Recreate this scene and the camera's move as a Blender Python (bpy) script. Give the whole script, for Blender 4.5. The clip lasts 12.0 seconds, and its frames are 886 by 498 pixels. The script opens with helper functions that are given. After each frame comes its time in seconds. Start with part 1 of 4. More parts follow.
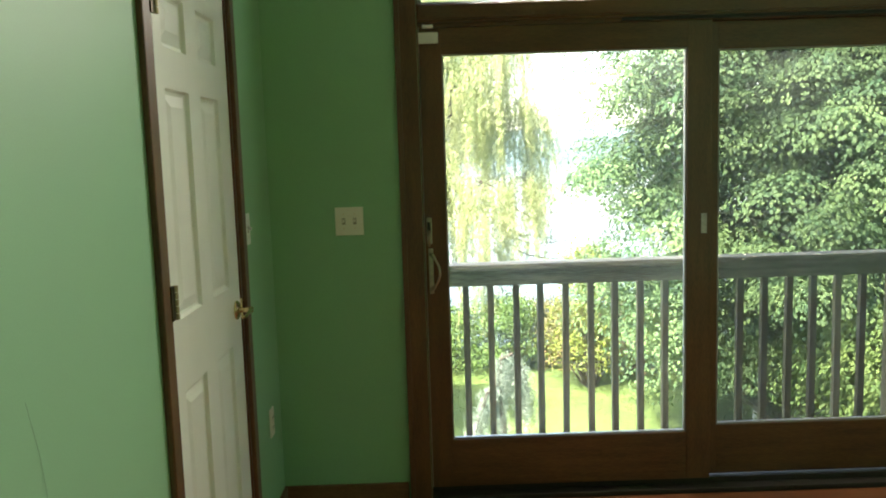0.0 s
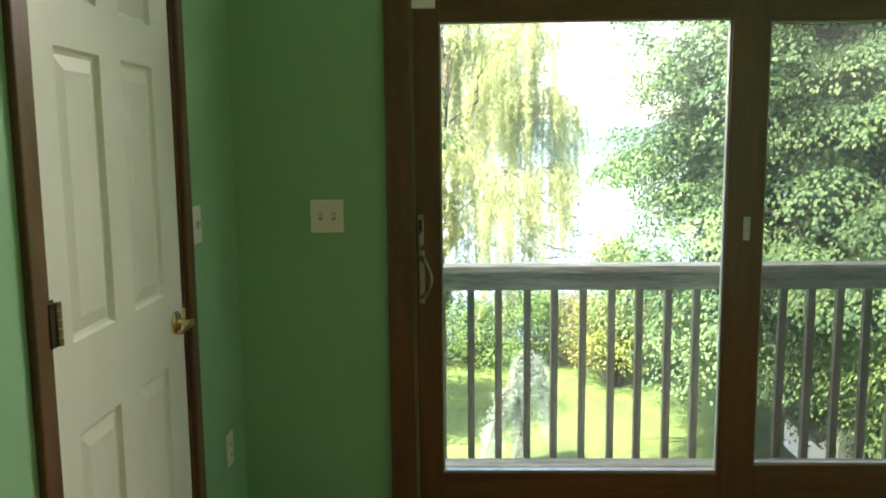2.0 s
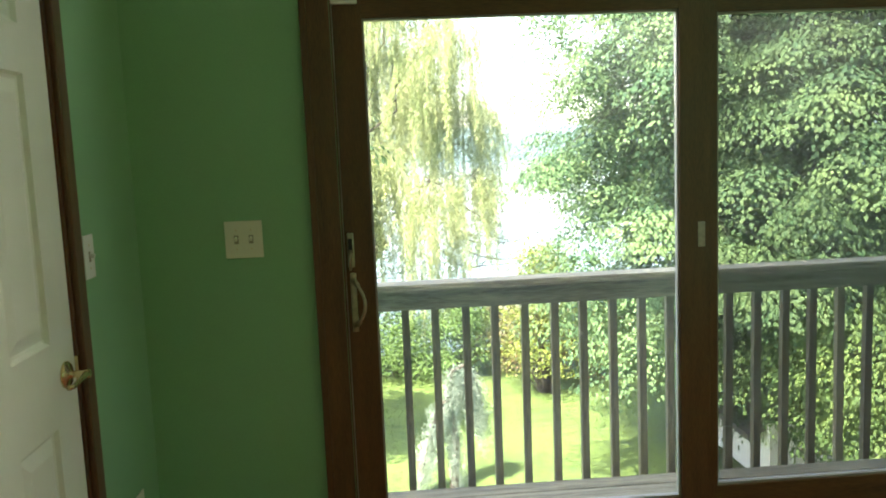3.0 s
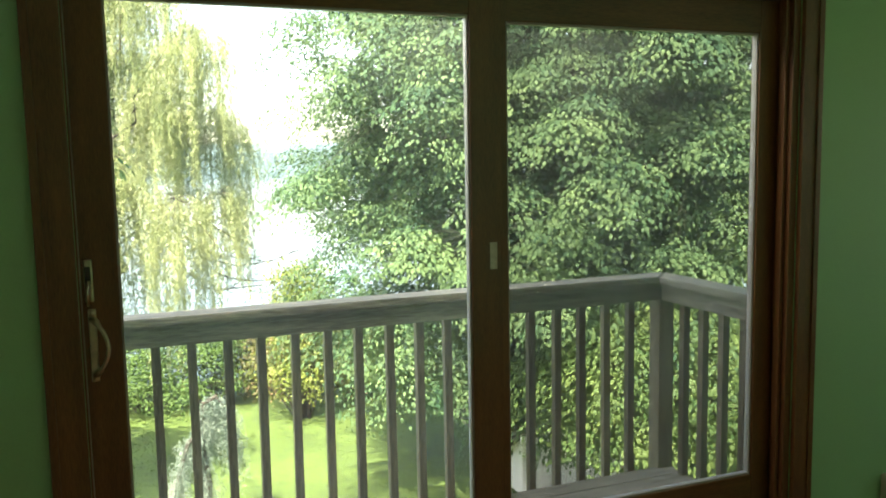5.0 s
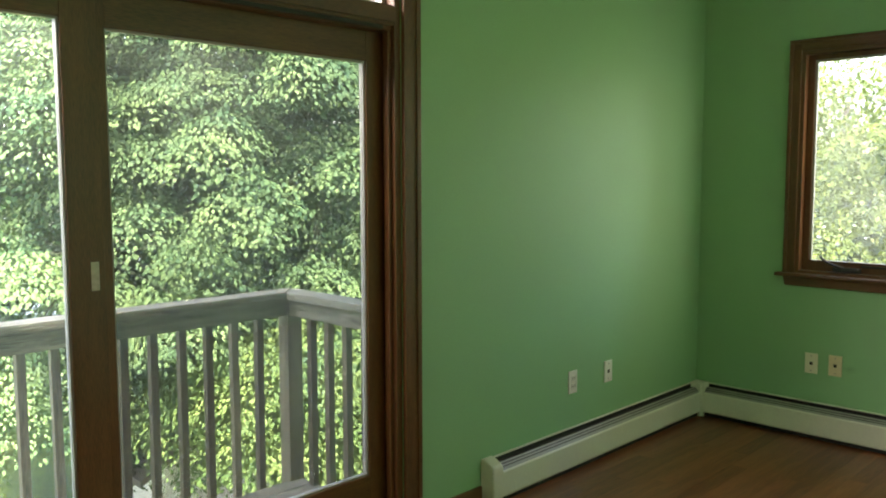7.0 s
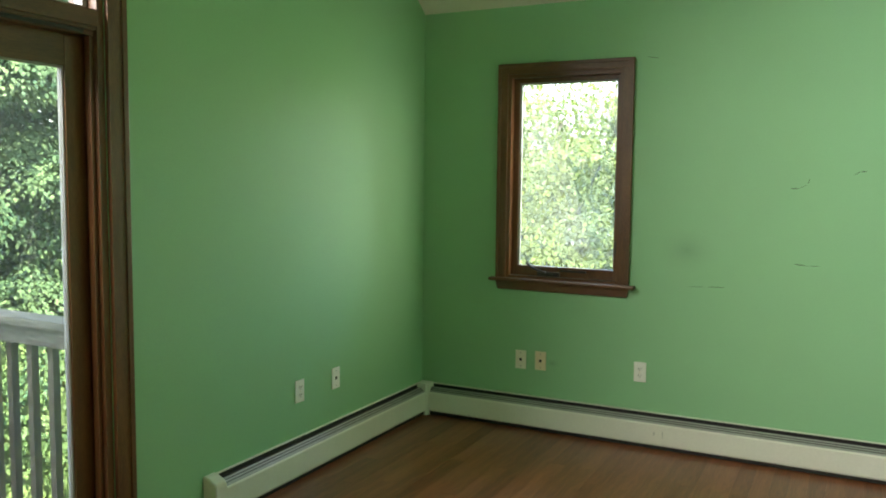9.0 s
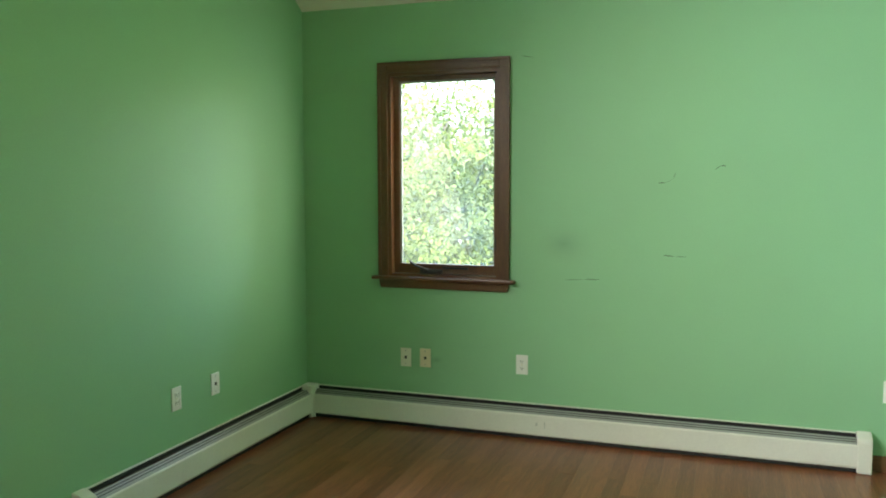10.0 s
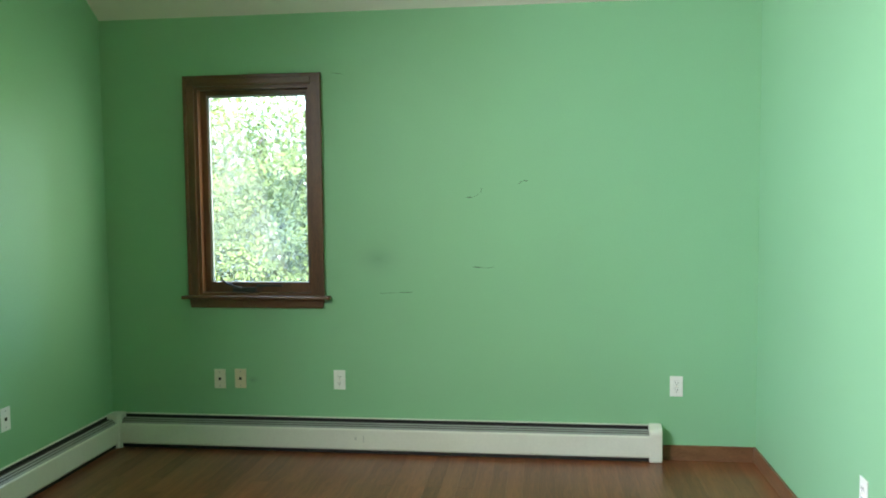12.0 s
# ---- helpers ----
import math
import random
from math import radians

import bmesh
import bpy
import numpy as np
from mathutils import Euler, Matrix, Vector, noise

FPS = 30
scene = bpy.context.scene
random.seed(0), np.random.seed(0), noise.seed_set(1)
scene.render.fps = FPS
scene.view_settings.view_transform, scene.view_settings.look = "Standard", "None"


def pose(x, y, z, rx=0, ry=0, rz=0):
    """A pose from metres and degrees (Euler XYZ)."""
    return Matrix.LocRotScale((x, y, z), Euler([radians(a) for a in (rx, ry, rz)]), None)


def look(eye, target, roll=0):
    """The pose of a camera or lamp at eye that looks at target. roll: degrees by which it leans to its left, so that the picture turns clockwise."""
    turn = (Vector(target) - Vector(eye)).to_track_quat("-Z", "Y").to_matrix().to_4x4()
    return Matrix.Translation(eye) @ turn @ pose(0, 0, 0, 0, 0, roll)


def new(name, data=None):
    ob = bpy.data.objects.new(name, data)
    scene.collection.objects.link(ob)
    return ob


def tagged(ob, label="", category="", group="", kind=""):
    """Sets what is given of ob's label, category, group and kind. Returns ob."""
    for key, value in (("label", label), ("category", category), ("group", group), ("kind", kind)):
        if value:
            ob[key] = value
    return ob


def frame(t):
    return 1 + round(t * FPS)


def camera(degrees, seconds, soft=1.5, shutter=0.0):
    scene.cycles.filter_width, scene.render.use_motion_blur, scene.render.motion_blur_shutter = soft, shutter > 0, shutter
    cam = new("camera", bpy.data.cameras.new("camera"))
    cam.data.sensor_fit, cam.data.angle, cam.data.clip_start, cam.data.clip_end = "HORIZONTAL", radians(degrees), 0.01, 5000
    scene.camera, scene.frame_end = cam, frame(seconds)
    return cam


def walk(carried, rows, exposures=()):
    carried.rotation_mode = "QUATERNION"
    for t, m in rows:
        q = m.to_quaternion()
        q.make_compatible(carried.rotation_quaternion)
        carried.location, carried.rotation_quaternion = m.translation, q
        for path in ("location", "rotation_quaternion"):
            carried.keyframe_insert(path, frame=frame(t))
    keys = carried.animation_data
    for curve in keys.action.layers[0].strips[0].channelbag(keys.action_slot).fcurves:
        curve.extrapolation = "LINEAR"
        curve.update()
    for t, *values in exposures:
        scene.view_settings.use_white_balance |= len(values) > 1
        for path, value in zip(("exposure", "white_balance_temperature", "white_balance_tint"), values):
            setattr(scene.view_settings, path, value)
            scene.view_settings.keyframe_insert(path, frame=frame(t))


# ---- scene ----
cam = camera(56.9, 12.0, 1.9)
PATH = [
    (0, (-0.003, -0.144, 1.502), (0.009, 1.842, 1.267), -1.8),
    (0.5, (-0.004, 0.063, 1.496), (0.011, 2.049, 1.257), -2.2),
    (1, (-0.01, 0.213, 1.497), (0.024, 2.199, 1.267), -2.1),
    (1.5, (0.048, 0.287, 1.499), (0.036, 2.272, 1.25), -1.4),
    (2, (0.128, 0.369, 1.492), (0.07, 2.351, 1.229), -0.6),
    (2.5, (0.12, 0.5, 1.497), (0.108, 2.482, 1.234), -1.0),
    (2.7, (0.087, 0.564, 1.491), (0.139, 2.547, 1.234), -1.7),
    (4.3, (0.095, 0.986, 1.482), (0.522, 2.929, 1.281), -1.5),
    (4.5, (0.072, 1.019, 1.476), (0.593, 2.939, 1.269), -1.4),
    (5, (0.057, 0.991, 1.469), (0.78, 2.843, 1.253), -1.1),
    (5.5, (0.082, 0.978, 1.464), (0.999, 2.742, 1.243), -0.5),
    (6, (0.109, 0.972, 1.469), (1.217, 2.622, 1.252), -0.3),
    (6.5, (0.132, 0.946, 1.474), (1.413, 2.469, 1.272), -0.1),
    (7, (0.142, 0.919, 1.46), (1.567, 2.311, 1.281), -0.1),
    (7.2, (0.15, 0.93, 1.472), (1.627, 2.267, 1.293), 0.2),
    (8.8, (0.173, 0.789, 1.494), (1.919, 1.75, 1.328), 0.6),
    (9, (0.172, 0.781, 1.502), (1.948, 1.684, 1.334), 0.6),
    (9.5, (0.187, 0.733, 1.501), (2.021, 1.513, 1.332), 0.2),
    (10, (0.2, 0.729, 1.485), (2.081, 1.391, 1.321), -0.1),
    (10.5, (0.206, 0.717, 1.493), (2.125, 1.26, 1.334), -0.2),
    (11, (0.199, 0.699, 1.484), (2.143, 1.145, 1.333), -0.9),
    (11.5, (0.182, 0.676, 1.487), (2.143, 1.041, 1.349), -1.0),
    (12, (0.179, 0.669, 1.497), (2.159, 0.914, 1.363), -0.6),
]
EXPOSURE = [(0, 3.5, 7400, 15), (2.7, 3.44, 7400, 14), (4.6, 2.97, 7800, 12), (5.3, 3.04, 7800, 12), (6.2, 3.30, 7750, 14), (7.2, 3.90, 7500, 19), (9, 4.0, 7000, 13), (11, 4.24, 6400, 12), (12, 4.08, 6150, 12)]
walk(cam, [(t, look(eye, target, roll)) for t, eye, target, roll in PATH], EXPOSURE)

# ---- world and light ----
SUN_EL, SUN_AZ = radians(59), radians(223)      # azimuth of the sun seen from above, clockwise from +y
world = bpy.data.worlds.new("sky")
scene.world = world
world.use_nodes = True
wn = world.node_tree.nodes
sky = wn.new("ShaderNodeTexSky")
sky.sky_type = "NISHITA"
sky.sun_disc = False
sky.sun_elevation, sky.sun_rotation = SUN_EL, SUN_AZ
sky.air_density, sky.dust_density = 1.0, 2.5
wn["Background"].inputs["Strength"].default_value = 0.15
world.node_tree.links.new(sky.outputs["Color"], wn["Background"].inputs["Color"])
sun_data = bpy.data.lights.new("sun", "SUN")
sun_data.energy, sun_data.angle, sun_data.color = 3.9, radians(0.6), (1.0, 0.95, 0.86)
sun = new("sun", sun_data)
toward = Vector((math.sin(SUN_AZ) * math.cos(SUN_EL), math.cos(SUN_AZ) * math.cos(SUN_EL), math.sin(SUN_EL)))
sun.matrix_world = look(toward * 50, (0, 0, 0))


# the sky's light in the transom opening above the patio door
panel = bpy.data.lights.new("transom_sky", "AREA")
panel.shape, panel.size, panel.size_y = "RECTANGLE", 1.5, 0.8
panel.energy, panel.color = 9.2, (1.0, 0.98, 0.93)
panel.spread = radians(113)
new("transom_sky", panel).matrix_world = look((0.95, 3.60, 2.52), (1.78, 0.72, 0.72))
# the light of the sunlit garden in the casement window's opening
side_panel = bpy.data.lights.new("casement_sky", "AREA")
side_panel.shape, side_panel.size, side_panel.size_y = "RECTANGLE", 0.40, 1.0
side_panel.energy, side_panel.color = 0.25, (1.0, 0.94, 0.76)
side_panel.spread = radians(132)
new("casement_sky", side_panel).matrix_world = look((4.90, 2.345, 1.54), (4.30, 3.22, 1.28))


# ---- materials ----
def material(name, base, rough=0.6, metal=0.0, gloss=0.5, spread=0.12, scale=3.0, fine=60.0, bump=0.1, stretch=(1, 1, 1),
             second=None, per_object=0.0, coat=0.0, bump_dist=0.002):
    """Principled surface: base colour varied at a broad and a fine scale, fine relief, and gloss that varies a little."""
    m = bpy.data.materials.new(name)
    m.use_nodes = True
    nt, N, L = m.node_tree, m.node_tree.nodes, m.node_tree.links
    b = N["Principled BSDF"]
    b.inputs["Metallic"].default_value = metal
    b.inputs["Specular IOR Level"].default_value = gloss
    b.inputs["Coat Weight"].default_value = coat
    b.inputs["Coat Roughness"].default_value = 0.2
    co = N.new("ShaderNodeTexCoord")
    mp = N.new("ShaderNodeMapping")
    mp.inputs["Scale"].default_value = stretch
    L.new(co.outputs["Object"], mp.inputs["Vector"])
    broad, grain = N.new("ShaderNodeTexNoise"), N.new("ShaderNodeTexNoise")
    for n, s, d in ((broad, scale, 4), (grain, fine, 3)):
        n.inputs["Scale"].default_value, n.inputs["Detail"].default_value = s, d
        L.new(mp.outputs["Vector"], n.inputs["Vector"])
    add = N.new("ShaderNodeMath")
    add.operation = "ADD"
    L.new(broad.outputs["Fac"], add.inputs[0])
    L.new(grain.outputs["Fac"], add.inputs[1])
    src = add.outputs[0]
    if per_object:
        info = N.new("ShaderNodeObjectInfo")
        mul = N.new("ShaderNodeMath")
        mul.operation = "MULTIPLY_ADD"
        mul.inputs[1].default_value = per_object
        L.new(info.outputs["Random"], mul.inputs[0])
        L.new(src, mul.inputs[2])
        sub = N.new("ShaderNodeMath")
        sub.operation = "SUBTRACT"
        L.new(mul.outputs[0], sub.inputs[0])
        sub.inputs[1].default_value = per_object / 2
        src = sub.outputs[0]
    ramp = N.new("ShaderNodeMapRange")
    ramp.inputs["From Min"].default_value, ramp.inputs["From Max"].default_value = 0.6, 1.4
    L.new(src, ramp.inputs["Value"])
    mix = N.new("ShaderNodeMix")
    mix.data_type = "RGBA"
    lo = tuple(c * (1 - spread) for c in base)
    hi = tuple(min(1, c * (1 + spread)) for c in (second or base))
    mix.inputs[6].default_value, mix.inputs[7].default_value = (*lo, 1), (*hi, 1)
    L.new(ramp.outputs["Result"], mix.inputs[0])
    L.new(mix.outputs[2], b.inputs["Base Color"])
    rr = N.new("ShaderNodeMapRange")
    rr.inputs["To Min"].default_value, rr.inputs["To Max"].default_value = rough * 0.88, min(1, rough * 1.12)
    L.new(grain.outputs["Fac"], rr.inputs["Value"])
    L.new(rr.outputs["Result"], b.inputs["Roughness"])
    if bump:
        bp = N.new("ShaderNodeBump")
        bp.inputs["Strength"].default_value, bp.inputs["Distance"].default_value = bump, bump_dist
        L.new(add.outputs[0], bp.inputs["Height"])
        L.new(bp.outputs["Normal"], b.inputs["Normal"])
    return m


def add_smudge(m, place, radii, depth):
    """A soft dirty patch rubbed into the paint at one place."""
    N, L = m.node_tree.nodes, m.node_tree.links
    b = N["Principled BSDF"]
    src = b.inputs["Base Color"].links[0].from_socket
    co, mp, gr = N.new("ShaderNodeTexCoord"), N.new("ShaderNodeMapping"), N.new("ShaderNodeTexGradient")
    mp.vector_type = "TEXTURE"
    mp.inputs["Location"].default_value, mp.inputs["Scale"].default_value = place, radii
    gr.gradient_type = "QUADRATIC_SPHERE"
    L.new(co.outputs["Object"], mp.inputs["Vector"])
    L.new(mp.outputs["Vector"], gr.inputs["Vector"])
    mul = N.new("ShaderNodeMath")
    mul.operation = "MULTIPLY"
    mul.inputs[1].default_value = depth
    L.new(gr.outputs["Fac"], mul.inputs[0])
    mix = N.new("ShaderNodeMix")
    mix.data_type = "RGBA"
    mix.inputs[7].default_value = (0.10, 0.15, 0.11, 1)
    L.new(mul.outputs[0], mix.inputs[0])
    L.new(src, mix.inputs[6])
    L.new(mix.outputs[2], b.inputs["Base Color"])
    return m


def leaf_material(name, dark, light, glow=0.35, rough=0.45):
    m = bpy.data.materials.new(name)
    m.use_nodes = True
    N, L = m.node_tree.nodes, m.node_tree.links
    b = N["Principled BSDF"]
    b.inputs["Roughness"].default_value = rough
    b.inputs["Specular IOR Level"].default_value = 0.22
    geo = N.new("ShaderNodeNewGeometry")
    noi = N.new("ShaderNodeTexNoise")
    noi.inputs["Scale"].default_value = 1.7
    L.new(geo.outputs["Position"], noi.inputs["Vector"])
    add = N.new("ShaderNodeMath")
    add.operation = "MULTIPLY_ADD"
    add.inputs[1].default_value = 0.24
    L.new(geo.outputs["Random Per Island"], add.inputs[0])
    L.new(noi.outputs["Fac"], add.inputs[2])
    ramp = N.new("ShaderNodeMapRange")
    ramp.inputs["From Min"].default_value, ramp.inputs["From Max"].default_value = 0.38, 0.86
    L.new(add.outputs[0], ramp.inputs["Value"])
    mix = N.new("ShaderNodeMix")
    mix.data_type = "RGBA"
    mix.inputs[6].default_value, mix.inputs[7].default_value = (*dark, 1), (*light, 1)
    L.new(ramp.outputs["Result"], mix.inputs[0])
    L.new(mix.outputs[2], b.inputs["Base Color"])
    tr = N.new("ShaderNodeBsdfTranslucent")
    L.new(mix.outputs[2], tr.inputs["Color"])
    ms = N.new("ShaderNodeMixShader")
    ms.inputs[0].default_value = glow
    L.new(b.outputs[0], ms.inputs[1])
    L.new(tr.outputs[0], ms.inputs[2])
    L.new(ms.outputs[0], N["Material Output"].inputs["Surface"])
    return m


def glass_material(name, haze):
    """Clear pane: straight transmission, Fresnel gloss, a pale film that paints a thin haze."""
    m = bpy.data.materials.new(name)
    m.use_nodes = True
    N, L = m.node_tree.nodes, m.node_tree.links
    N.remove(N["Principled BSDF"])
    clear, gloss, film = (N.new("ShaderNodeBsdf" + k) for k in ("Transparent", "Glossy", "Translucent"))
    clear.inputs["Color"].default_value = (0.97, 0.985, 0.975, 1)
    gloss.inputs["Roughness"].default_value = 0.02
    film.inputs["Color"].default_value = (0.74, 0.82, 0.80, 1)
    fres = N.new("ShaderNodeFresnel")
    fres.inputs["IOR"].default_value = 1.28
    noi = N.new("ShaderNodeTexNoise")
    noi.inputs["Scale"].default_value, noi.inputs["Detail"].default_value = 2.5, 6
    co = N.new("ShaderNodeTexCoord")
    L.new(co.outputs["Object"], noi.inputs["Vector"])
    mr = N.new("ShaderNodeMapRange")
    mr.inputs["From Min"].default_value, mr.inputs["From Max"].default_value = 0.3, 0.75
    mr.inputs["To Min"].default_value, mr.inputs["To Max"].default_value = haze * 0.5, haze * 1.5
    L.new(noi.outputs["Fac"], mr.inputs["Value"])
    a, b = N.new("ShaderNodeMixShader"), N.new("ShaderNodeMixShader")
    L.new(mr.outputs["Result"], a.inputs[0])
    L.new(clear.outputs[0], a.inputs[1])
    L.new(film.outputs[0], a.inputs[2])
    L.new(fres.outputs[0], b.inputs[0])
    L.new(a.outputs[0], b.inputs[1])
    L.new(gloss.outputs[0], b.inputs[2])
    L.new(b.outputs[0], N["Material Output"].inputs["Surface"])
    return m


GREEN = material("green_wall_paint", (0.262, 0.505, 0.290), 0.55, gloss=0.36, spread=0.05, scale=1.3, fine=220, bump=0.12, bump_dist=0.001)
GREEN_E = material("green_wall_paint_worn", (0.262, 0.505, 0.290), 0.55, gloss=0.36, spread=0.05, scale=1.3, fine=220, bump=0.12, bump_dist=0.001)
add_smudge(GREEN_E, (4.79, 1.62, 1.13), (0.3, 0.20, 0.14), 0.34)
add_smudge(GREEN_E, (4.79, 2.385, 0.41), (0.3, 0.06, 0.035), 0.35)
CEIL = material("ceiling_paint", (0.78, 0.76, 0.68), 0.8, spread=0.04, scale=1.5, fine=180, bump=0.15)
FLOORW = material("oak_floor", (0.132, 0.043, 0.0175), 0.30, spread=0.28, scale=1.8, fine=12, bump=0.012, stretch=(1, 14, 14),
                  second=(0.236, 0.086, 0.0375), per_object=0.36)
SUB = material("floor_joint", (0.05, 0.021, 0.009), 0.8)
STAIN = material("dark_stained_wood", (0.076, 0.0290, 0.0092), 0.42, spread=0.3, scale=2.5, fine=40, bump=0.1, stretch=(9, 9, 1),
                 second=(0.138, 0.057, 0.0190), coat=0.35)
STAINH = material("dark_stained_wood_across", (0.076, 0.0290, 0.0092), 0.42, spread=0.3, scale=2.5, fine=40, bump=0.1, stretch=(1, 9, 9),
                  second=(0.138, 0.057, 0.0190), coat=0.35)
STAINY = material("dark_stained_wood_along", (0.076, 0.0290, 0.0092), 0.42, spread=0.3, scale=2.5, fine=40, bump=0.1, stretch=(9, 1, 9),
                  second=(0.138, 0.057, 0.0190), coat=0.35)
BASEW = material("baseboard_wood", (0.14, 0.06, 0.026), 0.4, spread=0.25, scale=3, fine=40, stretch=(1.5, 1.5, 9), second=(0.2, 0.095, 0.045), coat=0.2)
DOORW = material("white_door_paint", (0.82, 0.85, 0.75), 0.38, spread=0.03, scale=2, fine=90, bump=0.1, stretch=(5, 5, 1))
PLATE = material("ivory_plastic", (0.80, 0.77, 0.66), 0.35, spread=0.03, bump=0.02)
PLATEW = material("white_plastic", (0.83, 0.83, 0.80), 0.35, spread=0.02, bump=0.02)
BEIGE = material("beige_plastic", (0.74, 0.63, 0.46), 0.4, spread=0.05, bump=0.02)
WELL = material("ivory_well_painted_shade", (0.36, 0.32, 0.24), 0.5, spread=0.05, bump=0.02)
DARK = material("dark_slot", (0.02, 0.02, 0.02), 0.6, spread=0.1)
BRASS = material("brass", (0.78, 0.64, 0.36), 0.22, metal=1.0, spread=0.08, scale=20, bump=0.03)
BRONZE = material("antique_bronze", (0.50, 0.45, 0.35), 0.33, metal=1.0, spread=0.25, scale=25, bump=0.05)
CRANK0 = material("dark_brass", (0.075, 0.055, 0.032), 0.4, metal=0.9, spread=0.3, scale=30)
HINGE = material("mid_brass", (0.40, 0.31, 0.19), 0.35, metal=1.0, spread=0.3, scale=30, bump=0.04)
SILLM = material("dark_anodised_sill", (0.030, 0.026, 0.020), 0.6, gloss=0.3, metal=0.0, spread=0.2, scale=12, bump=0.0)
FAINT = material("faint_enamel_scuff", (0.50, 0.50, 0.46), 0.5, spread=0.2, scale=40)
STEEL = material("grey_steel", (0.30, 0.30, 0.30), 0.35, metal=1.0, spread=0.1)
HEAT = material("heater_enamel", (0.72, 0.71, 0.64), 0.38, spread=0.05, scale=4, fine=90, bump=0.05)
DAMP = material("heater_damper_grey", (0.30, 0.31, 0.295), 0.45, spread=0.08)
RIB = material("damper_groove_shade", (0.07, 0.072, 0.07), 0.4, spread=0.08)
SPACER = material("pale_glazing_bead", (0.30, 0.30, 0.28), 0.4, spread=0.06)
GREYW = material("weathered_deck_wood", (0.082, 0.076, 0.051), 0.85, spread=0.4, scale=2.6, fine=14, bump=0.7, stretch=(1.1, 16, 16),
                 second=(0.264, 0.250, 0.180), bump_dist=0.005)
GREYV = material("weathered_upright_wood", (0.072, 0.062, 0.041), 0.85, spread=0.4, scale=2.6, fine=14, bump=0.7, stretch=(16, 16, 1.1), per_object=0.35,
                 second=(0.195, 0.173, 0.115), bump_dist=0.005)
GREYY = material("weathered_side_wood", (0.082, 0.076, 0.051), 0.85, spread=0.4, scale=2.6, fine=14, bump=0.7, stretch=(16, 1.1, 16),
                 second=(0.264, 0.250, 0.180), bump_dist=0.005)
SIDING = material("house_siding", (0.10, 0.075, 0.055), 0.8, spread=0.1)
SHINGLE = material("grey_shingle", (0.09, 0.085, 0.08), 0.9, spread=0.3, scale=8)
SHEDW = material("white_siding", (0.75, 0.75, 0.72), 0.7, spread=0.06)
GRASS = material("lawn_grass", (0.026, 0.062, 0.010), 0.9, spread=0.35, scale=0.7, fine=7, bump=0.4, second=(0.056, 0.096, 0.017), bump_dist=0.03)
BLADE = leaf_material("grass_blade", (0.030, 0.070, 0.010), (0.062, 0.104, 0.018), 0.5, 0.8)
BARK = material("bark", (0.040, 0.034, 0.027), 0.95, spread=0.4, scale=6, fine=30, bump=0.8, stretch=(3, 3, 0.7), bump_dist=0.02)
TWIG = material("leafy_twig", (0.026, 0.036, 0.018), 0.9, spread=0.3, scale=6)
MAPLE = leaf_material("maple_leaf", (0.030, 0.086, 0.044), (0.126, 0.205, 0.080), 0.38, 0.65)
# brightened maple leaf: the sun on this tree is put into its colour
YOUNG = leaf_material("sunlit_maple_leaf", (0.045, 0.110, 0.034), (0.155, 0.235, 0.074), 0.40, 0.65)
# darker copy of the maple leaf, the crown's inner shade put into its colour
INNER = leaf_material("maple_leaf_painted_shade", (0.022, 0.066, 0.032), (0.050, 0.118, 0.050), 0.25, 0.55)
MAPLE_L = leaf_material("light_tree_leaf", (0.050, 0.088, 0.018), (0.110, 0.148, 0.034), 0.45, 0.7)
WILLOW = leaf_material("willow_leaf", (0.20, 0.265, 0.12), (0.42, 0.47, 0.24), 0.48, 0.6)
SHRUB_G = leaf_material("shrub_green", (0.040, 0.095, 0.024), (0.095, 0.165, 0.045), 0.35, 0.6)
SHRUB_O = leaf_material("shrub_olive", (0.075, 0.085, 0.035), (0.17, 0.155, 0.065))
SHRUB_Y = leaf_material("shrub_yellow", (0.10, 0.15, 0.03), (0.20, 0.24, 0.06), 0.4)
SHRUB_P = leaf_material("shrub_russet", (0.22, 0.14, 0.07), (0.36, 0.26, 0.15))
PALE = leaf_material("pale_blue_needles", (0.10, 0.155, 0.125), (0.29, 0.36, 0.30), 0.15)
HILL = material("far_woods", (0.055, 0.095, 0.105), 1.0, spread=0.3, scale=0.02, fine=0.1, bump=0)
WATER = material("lake_water", (0.03, 0.05, 0.055), 0.12, spread=0.1, scale=0.05, fine=1.2, bump=0.25, bump_dist=0.05)
HAIR = material("hairline_crack", (0.13, 0.23, 0.15), 0.7, spread=0.3, scale=30)
SCUFF = material("dark_scuff", (0.07, 0.11, 0.07), 0.7, spread=0.4, scale=30)
GLASS = glass_material("window_glass", 0.015)
GLASS_HAZY = glass_material("hazy_window_glass", 0.07)


# ---- mesh helpers ----
def box(bm, x0, x1, y0, y1, z0, z1, bevel=0.0):
    r = bmesh.ops.create_cube(bm, size=1.0, matrix=Matrix.Translation(((x0 + x1) / 2, (y0 + y1) / 2, (z0 + z1) / 2))
                              @ Matrix.Diagonal((x1 - x0, y1 - y0, z1 - z0, 1)))
    if bevel:
        es = list({e for v in r["verts"] for e in v.link_edges})
        bmesh.ops.bevel(bm, geom=es, offset=bevel, segments=2, affect="EDGES", profile=0.6)
    return bm


def boxes(*rows, bevel=0.0):
    bm = bmesh.new()
    for r in rows:
        box(bm, *r, bevel=bevel)
    return bm


